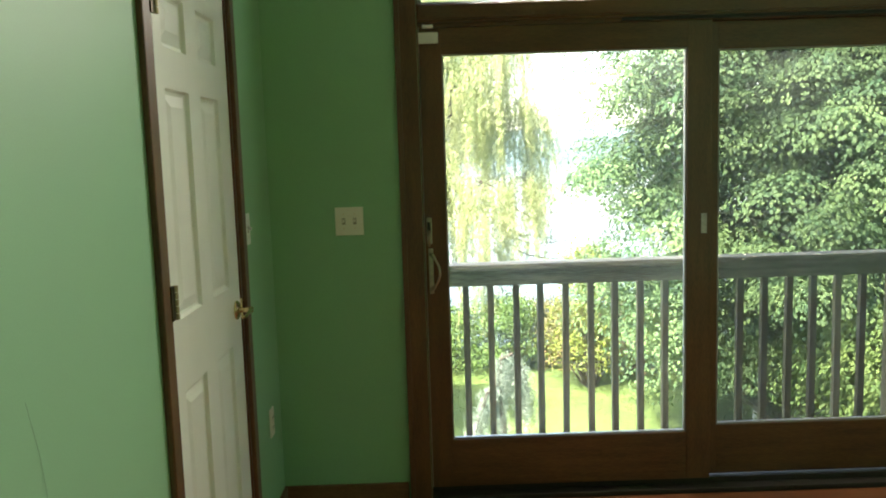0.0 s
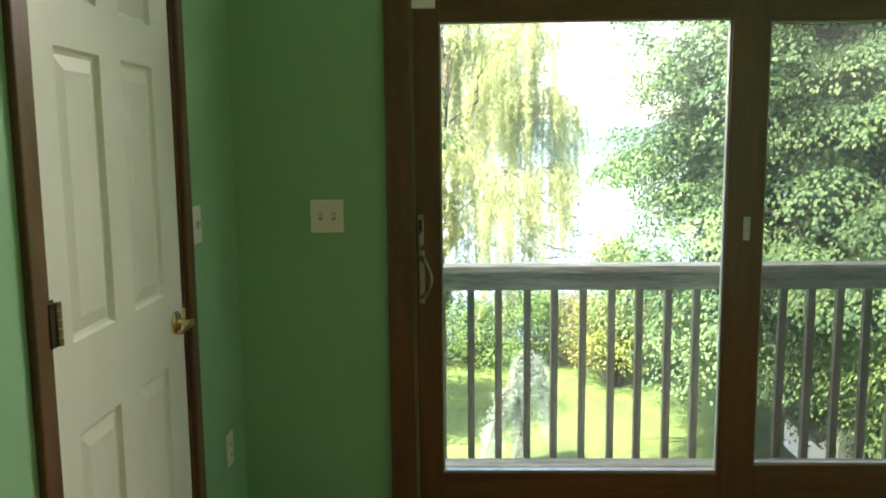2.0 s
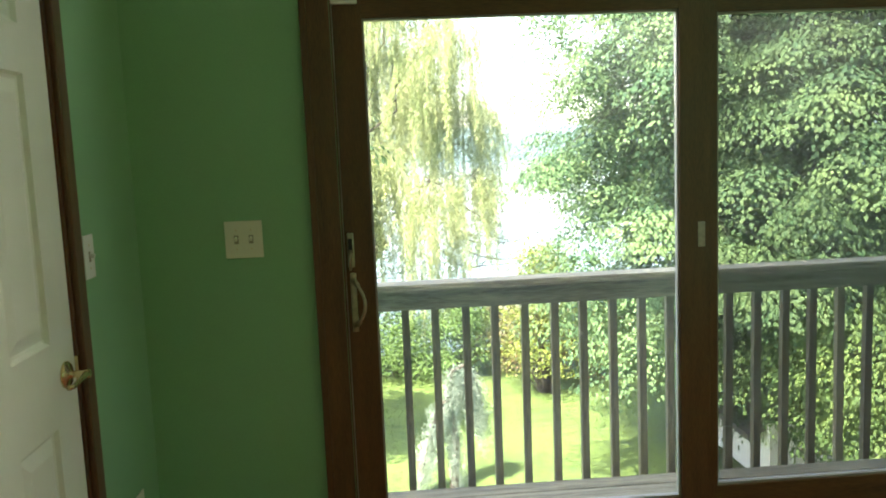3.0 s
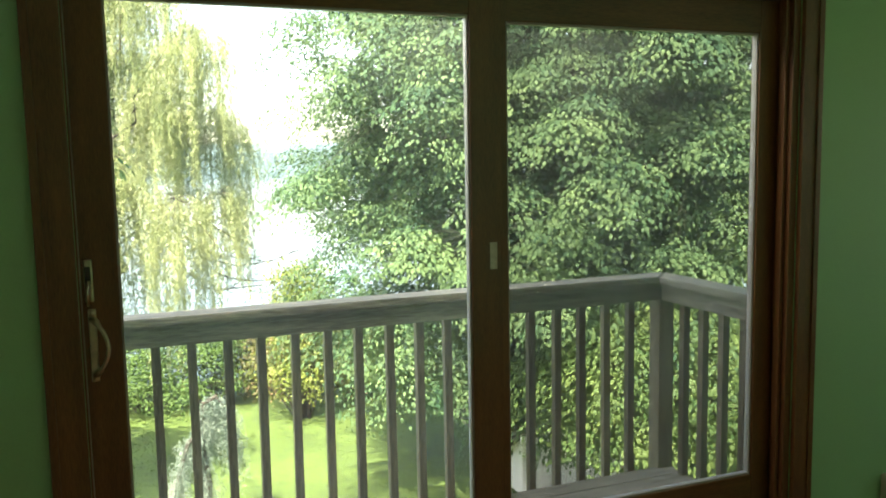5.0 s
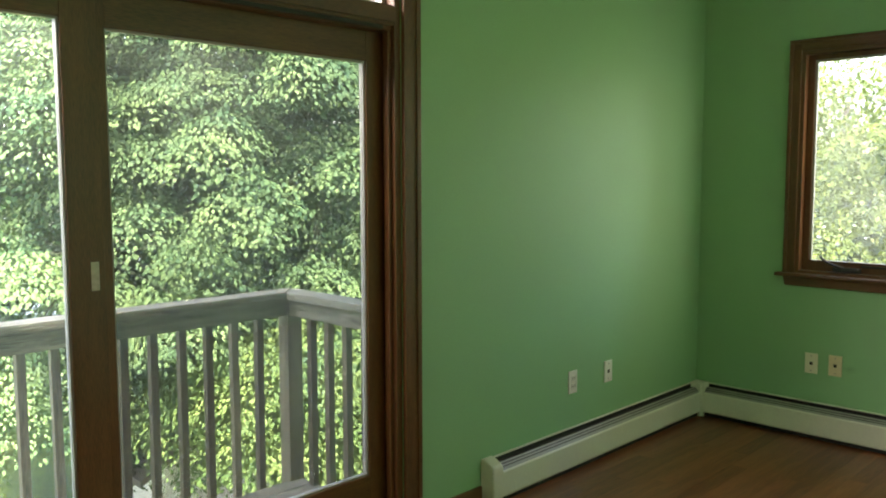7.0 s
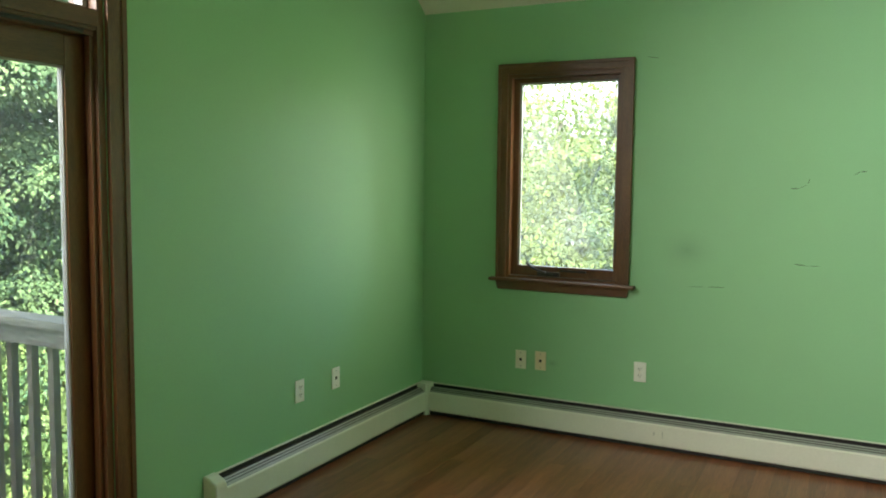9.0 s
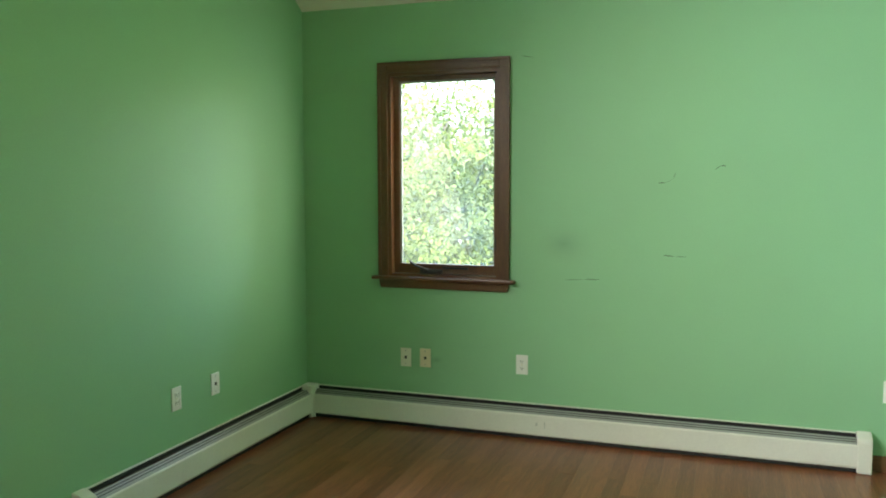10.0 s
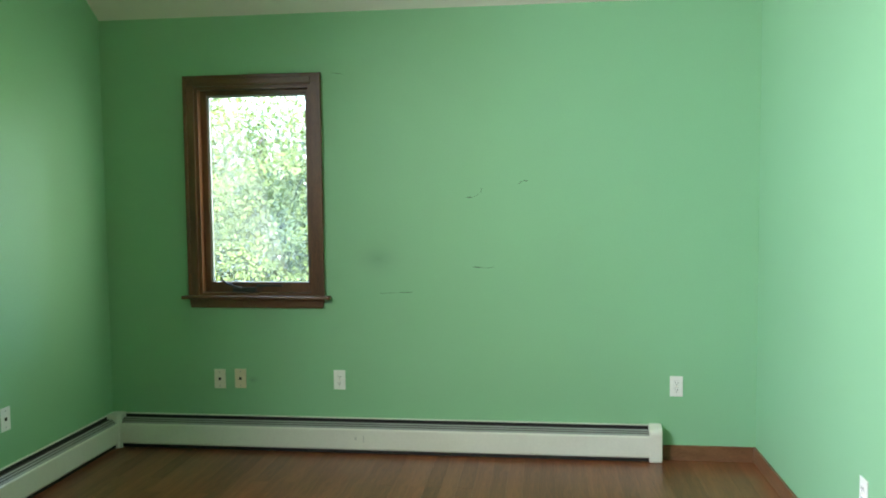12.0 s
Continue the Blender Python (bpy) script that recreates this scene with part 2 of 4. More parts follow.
def prism(bm, pts, axis, a, b):
    """A plane outline, drawn out along an axis from a to b. Outline in (x, z) for axis y, (y, z) for axis x, (x, y) for axis z."""
    def at(p, d):
        return {"y": (p[0], d, p[1]), "x": (d, p[0], p[1]), "z": (p[0], p[1], d)}[axis]
    lo = [bm.verts.new(at(p, a)) for p in pts]
    hi = [bm.verts.new(at(p, b)) for p in pts]
    n = len(pts)
    fs = [bm.faces.new(lo), bm.faces.new(hi[::-1])]
    fs += [bm.faces.new((lo[i], hi[i], hi[(i + 1) % n], lo[(i + 1) % n])) for i in range(n)]
    bmesh.ops.recalc_face_normals(bm, faces=fs)
    return bm


def tube(bm, pts, radii, sides=8):
    rings = []
    for i, p in enumerate(pts):
        p = Vector(p)
        d = (Vector(pts[min(i + 1, len(pts) - 1)]) - Vector(pts[max(i - 1, 0)])).normalized()
        u = d.orthogonal().normalized()
        w = d.cross(u)
        r = float(radii[i]) if hasattr(radii, "__len__") else radii
        rings.append([bm.verts.new(p + r * (math.cos(a) * u + math.sin(a) * w)) for a in (2 * math.pi * k / sides for k in range(sides))])
    for q, s in zip(rings, rings[1:]):
        k = min(range(sides), key=lambda j: (q[0].co - s[j].co).length)
        for j in range(sides):
            bm.faces.new((q[j], q[(j + 1) % sides], s[(j + 1 + k) % sides], s[(j + k) % sides]))
    bm.faces.new(rings[0][::-1])
    bm.faces.new(rings[-1])
    return bm


def lathe(bm, profile, m, sides=20):
    """Profile of (radius, height) turned about the local z axis of m."""
    rings = [[bm.verts.new(m @ Vector((r * math.cos(a), r * math.sin(a), h))) for a in (2 * math.pi * k / sides for k in range(sides))]
             for r, h in profile]
    for q, s in zip(rings, rings[1:]):
        for j in range(sides):
            bm.faces.new((q[j], q[(j + 1) % sides], s[(j + 1) % sides], s[j]))
    bm.faces.new(rings[0][::-1])
    bm.faces.new(rings[-1])
    return bm


def part(name, bm, mat, parent=None, label="", smooth=False):
    me = bpy.data.meshes.new(name)
    bmesh.ops.recalc_face_normals(bm, faces=bm.faces[:])
    bm.to_mesh(me)
    bm.free()
    me.materials.append(mat)
    if smooth:
        me.polygons.foreach_set("use_smooth", [True] * len(me.polygons))
    ob = new(name, me)
    if parent:
        ob.parent = parent
    return tagged(ob, label) if label else ob


def thing(name, label, category, group="", kind="", at=(0, 0, 0)):
    ob = new(name)
    ob.location = at
    return tagged(ob, label, category, group, kind)


def structure(name, bm, mat, label="", category=""):
    return tagged(part(name, bm, mat), label, category or name.split("_")[0], "", "structure")


def scatter(name, mat, parent, centre, normal, tip, size, outline, fold=0.25):
    """Many small leaves in one mesh: each the outline (across, along), folded on its midrib."""
    n, k = len(centre), len(outline)
    nrm = normal / np.linalg.norm(normal, axis=1, keepdims=True)
    t = tip - nrm * (tip * nrm).sum(1, keepdims=True)
    t /= np.linalg.norm(t, axis=1, keepdims=True) + 1e-9
    s = np.cross(t, nrm)
    o = np.array(outline)
    co = (centre[:, None] + size[:, None, None] * (o[None, :, :1] * s[:, None] + o[None, :, 1:] * t[:, None]
          - (np.abs(o[None, :, :1]) * fold + 0.25 * o[None, :, 1:] ** 2) * nrm[:, None]))
    me = bpy.data.meshes.new(name)
    me.vertices.add(n * k)
    me.loops.add(n * k)
    me.polygons.add(n)
    me.vertices.foreach_set("co", co.astype(np.float32).ravel())
    me.loops.foreach_set("vertex_index", np.arange(n * k, dtype=np.int32))
    me.polygons.foreach_set("loop_start", np.arange(0, n * k, k, dtype=np.int32))
    me.update(calc_edges=True)
    me.validate()
    me.materials.append(mat)
    ob = new(name, me)
    ob.parent = parent
    return ob


POINTED_LEAF = [(0, 0), (.38, .40), (0, 1.1), (-.38, .40)]
OVAL_LEAF = [(0, 0), (.28, .3), (.24, .65), (0, 1), (-.24, .65), (-.28, .3)]
BROAD_LEAF = [(0, 0), (.32, .45), (0, 1), (-.32, .45)]
SLIM_LEAF = [(0, 0), (.11, .4), (0, 1), (-.11, .4)]
WILLOW_LEAF = [(0, 0), (.075, .35), (0, 1), (-.075, .35)]


# ---- the room: setting ----
LX, RX, DY, BY = -0.70, 4.79, 3.27, -0.49      # faces of the left, right, patio and back walls
EAVE, SLOPE = 2.535, 0.72
RIDGE = (LX + RX) / 2
HX, HY = 1.9, -4.6                              # unseen recess behind the start of the walk, deepened to dim bounced light


def under_roof(x):
    return EAVE + SLOPE * (min(x - LX, RX - x))


T = 0.15
# patio wall with the door and transom opening
OX0, OX1 = -0.062, 2.318
bm = bmesh.new()
prism(bm, [(LX - T, -0.3), (OX0, -0.3), (OX0, under_roof(OX0)), (LX - T, under_roof(LX) - 0.1)], "y", DY, DY + T)
prism(bm, [(OX1, -0.3), (RX + T, -0.3), (RX + T, under_roof(RX) - 0.1), (OX1, under_roof(OX1))], "y", DY, DY + T)
LOW = 0.14                                       # wall left between the transom and the roof
prism(bm, [(OX0, under_roof(OX0) - LOW), (RIDGE, under_roof(RIDGE) - LOW), (RIDGE, under_roof(RIDGE)), (OX0, under_roof(OX0))], "y", DY, DY + T)
prism(bm, [(RIDGE, under_roof(RIDGE) - LOW), (OX1, under_roof(OX1) - LOW), (OX1, under_roof(OX1)), (RIDGE, under_roof(RIDGE))], "y", DY, DY + T)
box(bm, OX0, OX1, DY, DY + T, -0.3, 0.0)
wall_north = structure("wall_north", bm, GREEN, "green painted gable wall round the sliding patio door", "wall")
# wall with the small casement window
WY0, WY1, WZ0, WZ1 = 1.995, 2.695, 0.912, 2.135
wall_east = structure("wall_east", boxes((RX, RX + T, HY, WY0, -0.3, EAVE), (RX, RX + T, WY1, DY, -0.3, EAVE),
                                         (RX, RX + T, WY0, WY1, -0.3, WZ0), (RX, RX + T, WY0, WY1, WZ1, EAVE)),
                      GREEN_E, "mint green painted wall with scuffs round the casement window", "wall")
# wall with the white door
QY0, QY1, QZ = 1.915, 2.705, 2.05
wall_west = structure("wall_west", boxes((LX - T, LX, HY, QY0, -0.3, EAVE), (LX - T, LX, QY1, DY, -0.3, EAVE), (LX - T, LX, QY0, QY1, QZ, EAVE)),
                      GREEN, "green painted wall beside the white panel door", "wall")
bm = bmesh.new()
prism(bm, [(HX, -0.3), (RX, -0.3), (RX, EAVE), (HX, under_roof(HX))], "y", BY - 0.13, BY)
wall_south = structure("wall_south", bm, GREEN, "light green painted wall opposite the patio door", "wall")
structure("wall_recess", boxes((HX, HX + 0.13, HY, BY - 0.13, -0.3, under_roof(HX))), GREEN, "green side wall of the recess", "wall")
bm = bmesh.new()
prism(bm, [(LX, -0.3), (HX, -0.3), (HX, under_roof(HX)), (RIDGE, under_roof(RIDGE)), (LX, EAVE)], "y", HY - 0.13, HY)
structure("wall_recess_back", bm, GREEN, "plain green wall closing the recess", "wall")
# unseen outer wall, run up to 4.2 to keep sun off the balcony
structure("wall_outer", boxes((LX - 3.6, LX - T, DY + 0.01, DY + T, -2.95, 4.2), (LX - 0.95, LX - 0.9, 1.2, DY + 0.01, -0.3, 2.5)), SIDING, "unseen house walls beyond the white door, raised to shade the balcony", "wall")
bm = bmesh.new()
zr = under_roof(RIDGE)
prism(bm, [(RX + 0.5, EAVE - SLOPE * 0.5), (RX, EAVE), (RIDGE, zr), (RIDGE, zr + 0.25), (RX + 0.5, EAVE - SLOPE * 0.5 + 0.25)], "y", HY - 0.13, DY + 0.32)
prism(bm, [(LX - 0.5, EAVE - SLOPE * 0.5), (LX - 0.5, EAVE - SLOPE * 0.5 + 0.25), (RIDGE, zr + 0.25), (RIDGE, zr), (LX, EAVE)], "y", HY - 0.13, DY + 0.32)
structure("ceiling", bm, CEIL, "off-white painted sloping cathedral ceiling", "ceiling")
structure("subfloor", boxes((LX, RX, HY, DY, -0.30, -0.006)), SUB, "dark joints under the floor boards", "floor")
structure("lower_storey", boxes((LX - T, RX + T, HY - 0.13, DY + T - 0.01, -2.95, -0.302)), SIDING, "plain siding of the storey below", "wall")

# baseboards
for n, (rows, lab) in enumerate((
        (((LX, OX0 - 0.1, DY - 0.014, DY, 0, 0.085),), "stained wood baseboard under the light switch"),
        (((2.405, 2.782, DY - 0.014, DY, 0, 0.085),), "stained wood baseboard beside the patio door"),
        (((RX - 0.014, RX, BY + 0.014, 0.018, 0, 0.085),), "stained wood baseboard at the end of the heater"),
        (((HX, RX, BY, BY + 0.014, 0, 0.085),), "stained wood baseboard along the plain wall"),
        (((LX, LX + 0.014, QY1 + 0.062, DY - 0.014, 0, 0.085),), "stained wood baseboard beside the white door"),
        (((LX, LX + 0.014, HY, QY0 - 0.072, 0, 0.085),), "stained wood baseboard before the white door"))):
    structure("baseboard", boxes(*rows, bevel=0.003), BASEW, lab, "baseboard")

# ---- scuffs on the window wall ----
def scuff(y0, z0, y1, z1, h, mat=SCUFF):
    bm = bmesh.new()
    n = 9
    top, bot = [], []
    for i in range(n):
        f = i / (n - 1)
        w = h * math.sin(math.pi * (0.08 + 0.84 * f)) * random.uniform(0.5, 1.0)
        y, z = y0 + (y1 - y0) * f, z0 + (z1 - z0) * f + random.uniform(-0.25, 0.25) * h
        top.append(bm.verts.new((RX - 0.0012, y, z + w / 2)))
        bot.append(bm.verts.new((RX - 0.0012, y, z - w / 2)))
    for i in range(n - 1):
        bm.faces.new((top[i], bot[i], bot[i + 1], top[i + 1]))
    return part("scuff_mark", bm, mat, wall_east)


crack = bmesh.new()
side_pts = [(1.185, 1.11), (1.20, 1.06), (1.218, 1.0), (1.228, 0.94), (1.236, 0.88)]
va = [crack.verts.new((LX + 0.001, y, z)) for y, z in side_pts]
vb = [crack.verts.new((LX + 0.001, y + 0.0014, z)) for y, z in side_pts]
for k in range(len(side_pts) - 1):
    crack.faces.new((va[k], vb[k], vb[k + 1], va[k + 1]))
part("scuff_mark", crack, HAIR, wall_west)
for a in ((1.105, 1.477, 1.065, 1.477, 0.006), (1.026, 1.50, 1.014, 1.528, 0.009), (1.06, 1.480, 1.03, 1.496, 0.003), (0.812, 1.548, 0.785, 1.566, 0.005),
          (0.785, 1.566, 0.757, 1.566, 0.006), (1.072, 1.083, 1.01, 1.078, 0.006), (1.01, 1.077, 0.945, 1.079, 0.003),
          (1.50, 0.935, 1.415, 0.937, 0.006), (1.61, 0.928, 1.51, 0.934, 0.003), (1.87, 2.197, 1.80, 2.184, 0.004), (1.935, 0.905, 1.91, 0.888, 0.010)):
    scuff(*a)


# ---- white six-panel door ----
door = tagged(thing("door_1", "closed white six-panel door with brass lever and hinges", "door"), kind="structure")
YA, YB, ZT = 1.927, 2.693, 2.035
cols, rows_z = ((2.035, 2.245), (2.362, 2.562)), ((0.215, 0.875), (1.075, 1.692), (1.80, 1.945))
bm = bmesh.new()
ys = [YA, cols[0][0], cols[0][1], cols[1][0], cols[1][1], YB]
zs = [0.012, rows_z[0][0], rows_z[0][1], rows_z[1][0], rows_z[1][1], rows_z[2][0], rows_z[2][1], ZT]
fx = LX - 0.004
box(bm, fx - 0.036, fx - 0.016, YA, YB, 0.012, ZT)
for i in range(5):
    for j in range(7):
        if i in (1, 3) and j in (1, 3, 5):
            # sunk moulding round a raised field
            y0, y1, z0, z1 = ys[i], ys[i + 1], zs[j], zs[j + 1]
            rings = []
            for inset, dep in ((0, 0), (0.006, 0.011), (0.014, 0.013), (0.046, 0.003)):
                rings.append([bm.verts.new((fx - dep, y, z)) for y, z in ((y0 + inset, z0 + inset), (y1 - inset, z0 + inset), (y1 - inset, z1 - inset), (y0 + inset, z1 - inset))])
            for q, s in zip(rings, rings[1:]):
                for k in range(4):
                    bm.faces.new((q[k], q[(k + 1) % 4], s[(k + 1) % 4], s[k]))
            bm.faces.new(rings[-1])
        else:
            bm.faces.new([bm.verts.new((fx, y, z)) for y, z in ((ys[i], zs[j]), (ys[i + 1], zs[j]), (ys[i + 1], zs[j + 1]), (ys[i], zs[j + 1]))])
for y in (YA, YB):
    bm.faces.new([bm.verts.new(p) for p in ((fx, y, 0.012), (fx - 0.02, y, 0.012), (fx - 0.02, y, ZT), (fx, y, ZT))])
bmesh.ops.remove_doubles(bm, verts=bm.verts[:], dist=0.0003)
part("leaf", bm, DOORW, door)
part("jamb", boxes((LX - T, LX + 0.002, QY0 - 0.012, YA - 0.003, 0, QZ), (LX - T, LX + 0.002, YB + 0.003, QY1 + 0.012, 0, QZ), (LX - T, LX + 0.002, YA - 0.003, YB + 0.003, ZT + 0.003, QZ + 0.01)),
     STAIN, door, "dark stained jamb")
for y0, y1, z0, z1, m in ((QY0 - 0.066, QY0 - 0.004, 0, QZ + 0.06, STAIN), (QY1 + 0.004, QY1 + 0.060, 0, QZ + 0.06, STAIN), (QY0 - 0.003, QY1 + 0.003, QZ + 0.002, QZ + 0.06, STAINY)):
    part("casing", boxes((LX - 0.002, LX + 0.017, y0, y1, z0, z1), bevel=0.005), m, door, "dark stained casing")
for z in (0.20, 1.095, 1.862):
    # hinge plates much darker than their knuckles
    h = part("hinge", boxes((LX - 0.003, LX + 0.0015, YA - 0.002, YA + 0.026, z, z + 0.09), (LX - 0.003, LX + 0.020, YA - 0.026, YA - 0.001, z + 0.001, z + 0.089)), CRANK0, door, "dark brass hinge")
    bm = bmesh.new()
    for k in range(5):
        lathe(bm, [(0.007, z + 0.018 * k + 0.0012), (0.007, z + 0.018 * k + 0.0168)], Matrix.Translation((LX + 0.021, YA + 0.004, 0)), 10)
    part("knuckle", bm, HINGE, h, "lighter brass knuckle")
bm = bmesh.new()
side = Matrix.Translation((LX - 0.004, 2.632, 0.985)) @ Matrix.Rotation(radians(90), 4, "Y")
lathe(bm, [(0.033, 0), (0.033, 0.004), (0.028, 0.009), (0.013, 0.012), (0.009, 0.018), (0.009, 0.046), (0.012, 0.050), (0.010, 0.058)], side)
rose = part("lever_rose", bm, BRASS, door, "polished brass rose", True)
bm = bmesh.new()
tube(bm, [(LX + 0.045, 2.632, 0.985), (LX + 0.050, 2.612, 0.988), (LX + 0.050, 2.58, 0.985), (LX + 0.047, 2.545, 0.978), (LX + 0.043, 2.525, 0.981)], [0.008, 0.008, 0.006, 0.0055, 0.0065], 10)
part("lever", bm, BRASS, rose, "polished brass lever", True)
part("strike_plate", boxes((LX - 0.004, LX + 0.004, YB + 0.001, YB + 0.014, 0.955, 1.015)), BRASS, door)


# ---- sliding patio door ----
patio = tagged(thing("door_2", "closed dark stained wooden sliding patio door with two large panes", "sliding door"), kind="structure")
CI, CO_ = 0.004, 0.019
part("casing", boxes((OX0 - 0.092, OX0 - 0.001, DY - CO_, DY + 0.001, 0, 2.70), (OX0 - 0.092, OX0 - 0.07, DY - CO_ - 0.006, DY - CO_ + 0.001, 0, 2.70), bevel=0.004), STAIN, patio)
part("casing", boxes((OX1 + 0.001, OX1 + 0.086, DY - CO_, DY + 0.001, 0, 4.0), (OX1 + 0.062, OX1 + 0.086, DY - CO_ - 0.006, DY - CO_ + 0.001, 0, 4.0), bevel=0.004), STAIN, patio)
bm = bmesh.new()
for a, b in ((OX0, RIDGE), (RIDGE, OX1)):
    prism(bm, [(a, under_roof(a) - LOW), (b, under_roof(b) - LOW), (b, under_roof(b) - LOW + 0.09), (a, under_roof(a) - LOW + 0.09)], "y", DY - CO_, DY - 0.001)
part("casing", bm, STAINH, patio)
J = 0.03
part("jamb", boxes((OX0, OX0 + 0.004, DY, DY + T, 0, under_roof(OX0) - LOW)), STAIN, patio)
part("jamb", boxes((OX1 - J, OX1, DY + 0.002, DY + T, 0, under_roof(OX1) - LOW), (OX1 - J - 0.016, OX1 - J, DY + 0.022, DY + 0.05, 0.03, 2.01), bevel=0.003), STAIN, patio)
part("header", boxes((OX0 + 0.004, OX1 - J, DY + 0.004, DY + T, 2.028, 2.104), (OX0 + 0.004, OX1 - J, DY - 0.006, DY + 0.02, 2.04, 2.098), bevel=0.004), STAINH, patio)
part("track", boxes((0.78, OX1 - J - 0.05, DY + 0.010, DY + 0.0195, 2.014, 2.0275)), DARK, patio, "dark upper track")
part("head_stop", boxes((OX0 + 0.004, OX1 - J, DY + 0.020, DY + T - 0.002, 2.0105, 2.0278)), STAINH, patio)
part("threshold", boxes((OX0 + 0.004, OX1 - J, DY - 0.03, DY + T, 0, 0.022), (OX0 + 0.004, OX1 - J, DY + 0.030, DY + 0.042, 0.022, 0.045), bevel=0.003), SILLM, patio, "dark bronze threshold with a track")


def sash(name, x0, x1, gx0, gx1, y0, y1, z0, z1, gz0, gz1, label):
    s = part(name, boxes((x0, gx0, y0, y1, z0, z1), bevel=0.003), STAIN, patio, label)
    part("stile", boxes((gx1, x1, y0, y1, z0, z1), bevel=0.003), STAIN, s)
    part("top_rail", boxes((gx0 - 0.001, gx1 + 0.001, y0 + 0.001, y1 - 0.001, gz1, z1), bevel=0.003), STAINH, s)
    part("bottom_rail", boxes((gx0 - 0.001, gx1 + 0.001, y0 + 0.001, y1 - 0.001, z0, gz0), bevel=0.003), STAINH, s)
    ym = (y0 + y1) / 2
    b = 0.006
    part("glazing_bead", boxes((gx0, gx0 + b, ym - 0.012, ym + 0.012, gz0, gz1), (gx1 - b, gx1, ym - 0.012, ym + 0.012, gz0, gz1),
                               (gx0 + b, gx1 - b, ym - 0.012, ym + 0.012, gz0, gz0 + b), (gx0 + b, gx1 - b, ym - 0.012, ym + 0.012, gz1 - b, gz1)), SPACER, s, "pale glazing bead")
    part("pane", boxes((gx0 + b, gx1 - b, ym - 0.002, ym + 0.002, gz0 + b, gz1 - b)), GLASS, s, "clear glass pane").visible_shadow = False
    return s


slider = sash("sliding_panel", OX0 + 0.0045, 1.155, 0.036, 1.052, DY + 0.022, DY + 0.064, 0.046, 2.010, 0.258, 1.902, "sliding panel of dark stained wood")
fixed = sash("fixed_panel", 1.118, OX1 - J - 0.001, 1.200, 2.203, DY + 0.072, DY + 0.114, 0.046, 2.010, 0.268, 1.896, "fixed panel of dark stained wood")
# transom above
tx0, tx1 = OX0 + 0.004, OX1 - J
tr = part("transom", boxes((tx0, tx0 + 0.016, DY + 0.05, DY + 0.09, 2.105, under_roof(tx0) - LOW), (tx1 - 0.02, tx1, DY + 0.05, DY + 0.09, 2.105, under_roof(tx1) - LOW),
                           (tx0 + 0.016, tx1 - 0.02, DY + 0.05, DY + 0.09, 2.105, 2.118)), SPACER, patio, "pale framed transom light under the roof slope")
bm = bmesh.new()
prism(bm, [(tx0 + 0.016, 2.118), (tx1 - 0.02, 2.118), (tx1 - 0.02, under_roof(tx1) - LOW), (RIDGE, under_roof(RIDGE) - LOW), (tx0 + 0.016, under_roof(tx0 + 0.016) - LOW)], "y", DY + 0.068, DY + 0.072)
part("pane", bm, GLASS, tr).visible_shadow = False
SCREEN = bpy.data.materials.new("insect_mesh")
SCREEN.use_nodes = True
sn, sl = SCREEN.node_tree.nodes, SCREEN.node_tree.links
thru, mx = sn.new("ShaderNodeBsdfTransparent"), sn.new("ShaderNodeMixShader")
sn["Principled BSDF"].inputs["Base Color"].default_value = (0.012, 0.014, 0.014, 1)
sn["Principled BSDF"].inputs["Roughness"].default_value = 0.7
mx.inputs[0].default_value = 0.28
sl.new(thru.outputs[0], mx.inputs[1])
sl.new(sn["Principled BSDF"].outputs[0], mx.inputs[2])
sl.new(mx.outputs[0], sn["Material Output"].inputs["Surface"])
scr = part("screen_frame", boxes((1.135, 1.185, DY + 0.122, DY + 0.138, 0.06, 2.0), (2.225, 2.275, DY + 0.122, DY + 0.138, 0.06, 2.0),
                                 (1.185, 2.225, DY + 0.122, DY + 0.138, 0.06, 0.12), (1.185, 2.225, DY + 0.122, DY + 0.138, 1.94, 2.0)), STAIN, patio, "slim frame of the sliding insect screen")
part("insect_screen", boxes((1.185, 2.225, DY + 0.1295, DY + 0.1300, 0.12, 1.94)), SCREEN, scr, "fine dark insect mesh")
# thin pale line where the jamb meets the sliding panel
part("pale_strip", boxes((OX0 + 0.004, OX0 + 0.0068, DY + 0.012, DY + 0.0218, 0.05, 2.008)), SPACER, patio, "thin pale strip beside the sliding panel")
# lock, pull, sensor, label
yf = DY + 0.022
lock = part("thumb_latch", boxes((-0.048, -0.026, yf - 0.005, yf, 1.118, 1.230), bevel=0.0048), BRONZE, slider, "bronze thumb latch")
part("slot", boxes((-0.045, -0.031, yf - 0.0065, yf - 0.0045, 1.165, 1.212)), DARK, lock)
bm = bmesh.new()
tube(bm, [(-0.038, yf - 0.010, 1.175), (-0.039, yf - 0.020, 1.150), (-0.040, yf - 0.022, 1.110)], [0.005, 0.005, 0.004], 8)
part("thumb_turn", bm, BRONZE, lock, smooth=True)
pull = part("pull_handle", boxes((-0.044, -0.024, yf - 0.005, yf, 0.905, 1.100), bevel=0.0048), BRONZE, slider, "bronze bow pull handle")
bm = bmesh.new()
pts = [(-0.034 + 0.036 * math.sin(math.pi * f) ** 0.8, yf - 0.006 - 0.036 * math.sin(math.pi * f) ** 0.6, 0.925 + 0.15 * f) for f in np.linspace(0, 1, 15)]
tube(bm, pts, [0.0055 if 1 < i < 13 else 0.009 for i in range(15)], 10)
part("bow", bm, BRONZE, pull, smooth=True)
bm = bmesh.new()
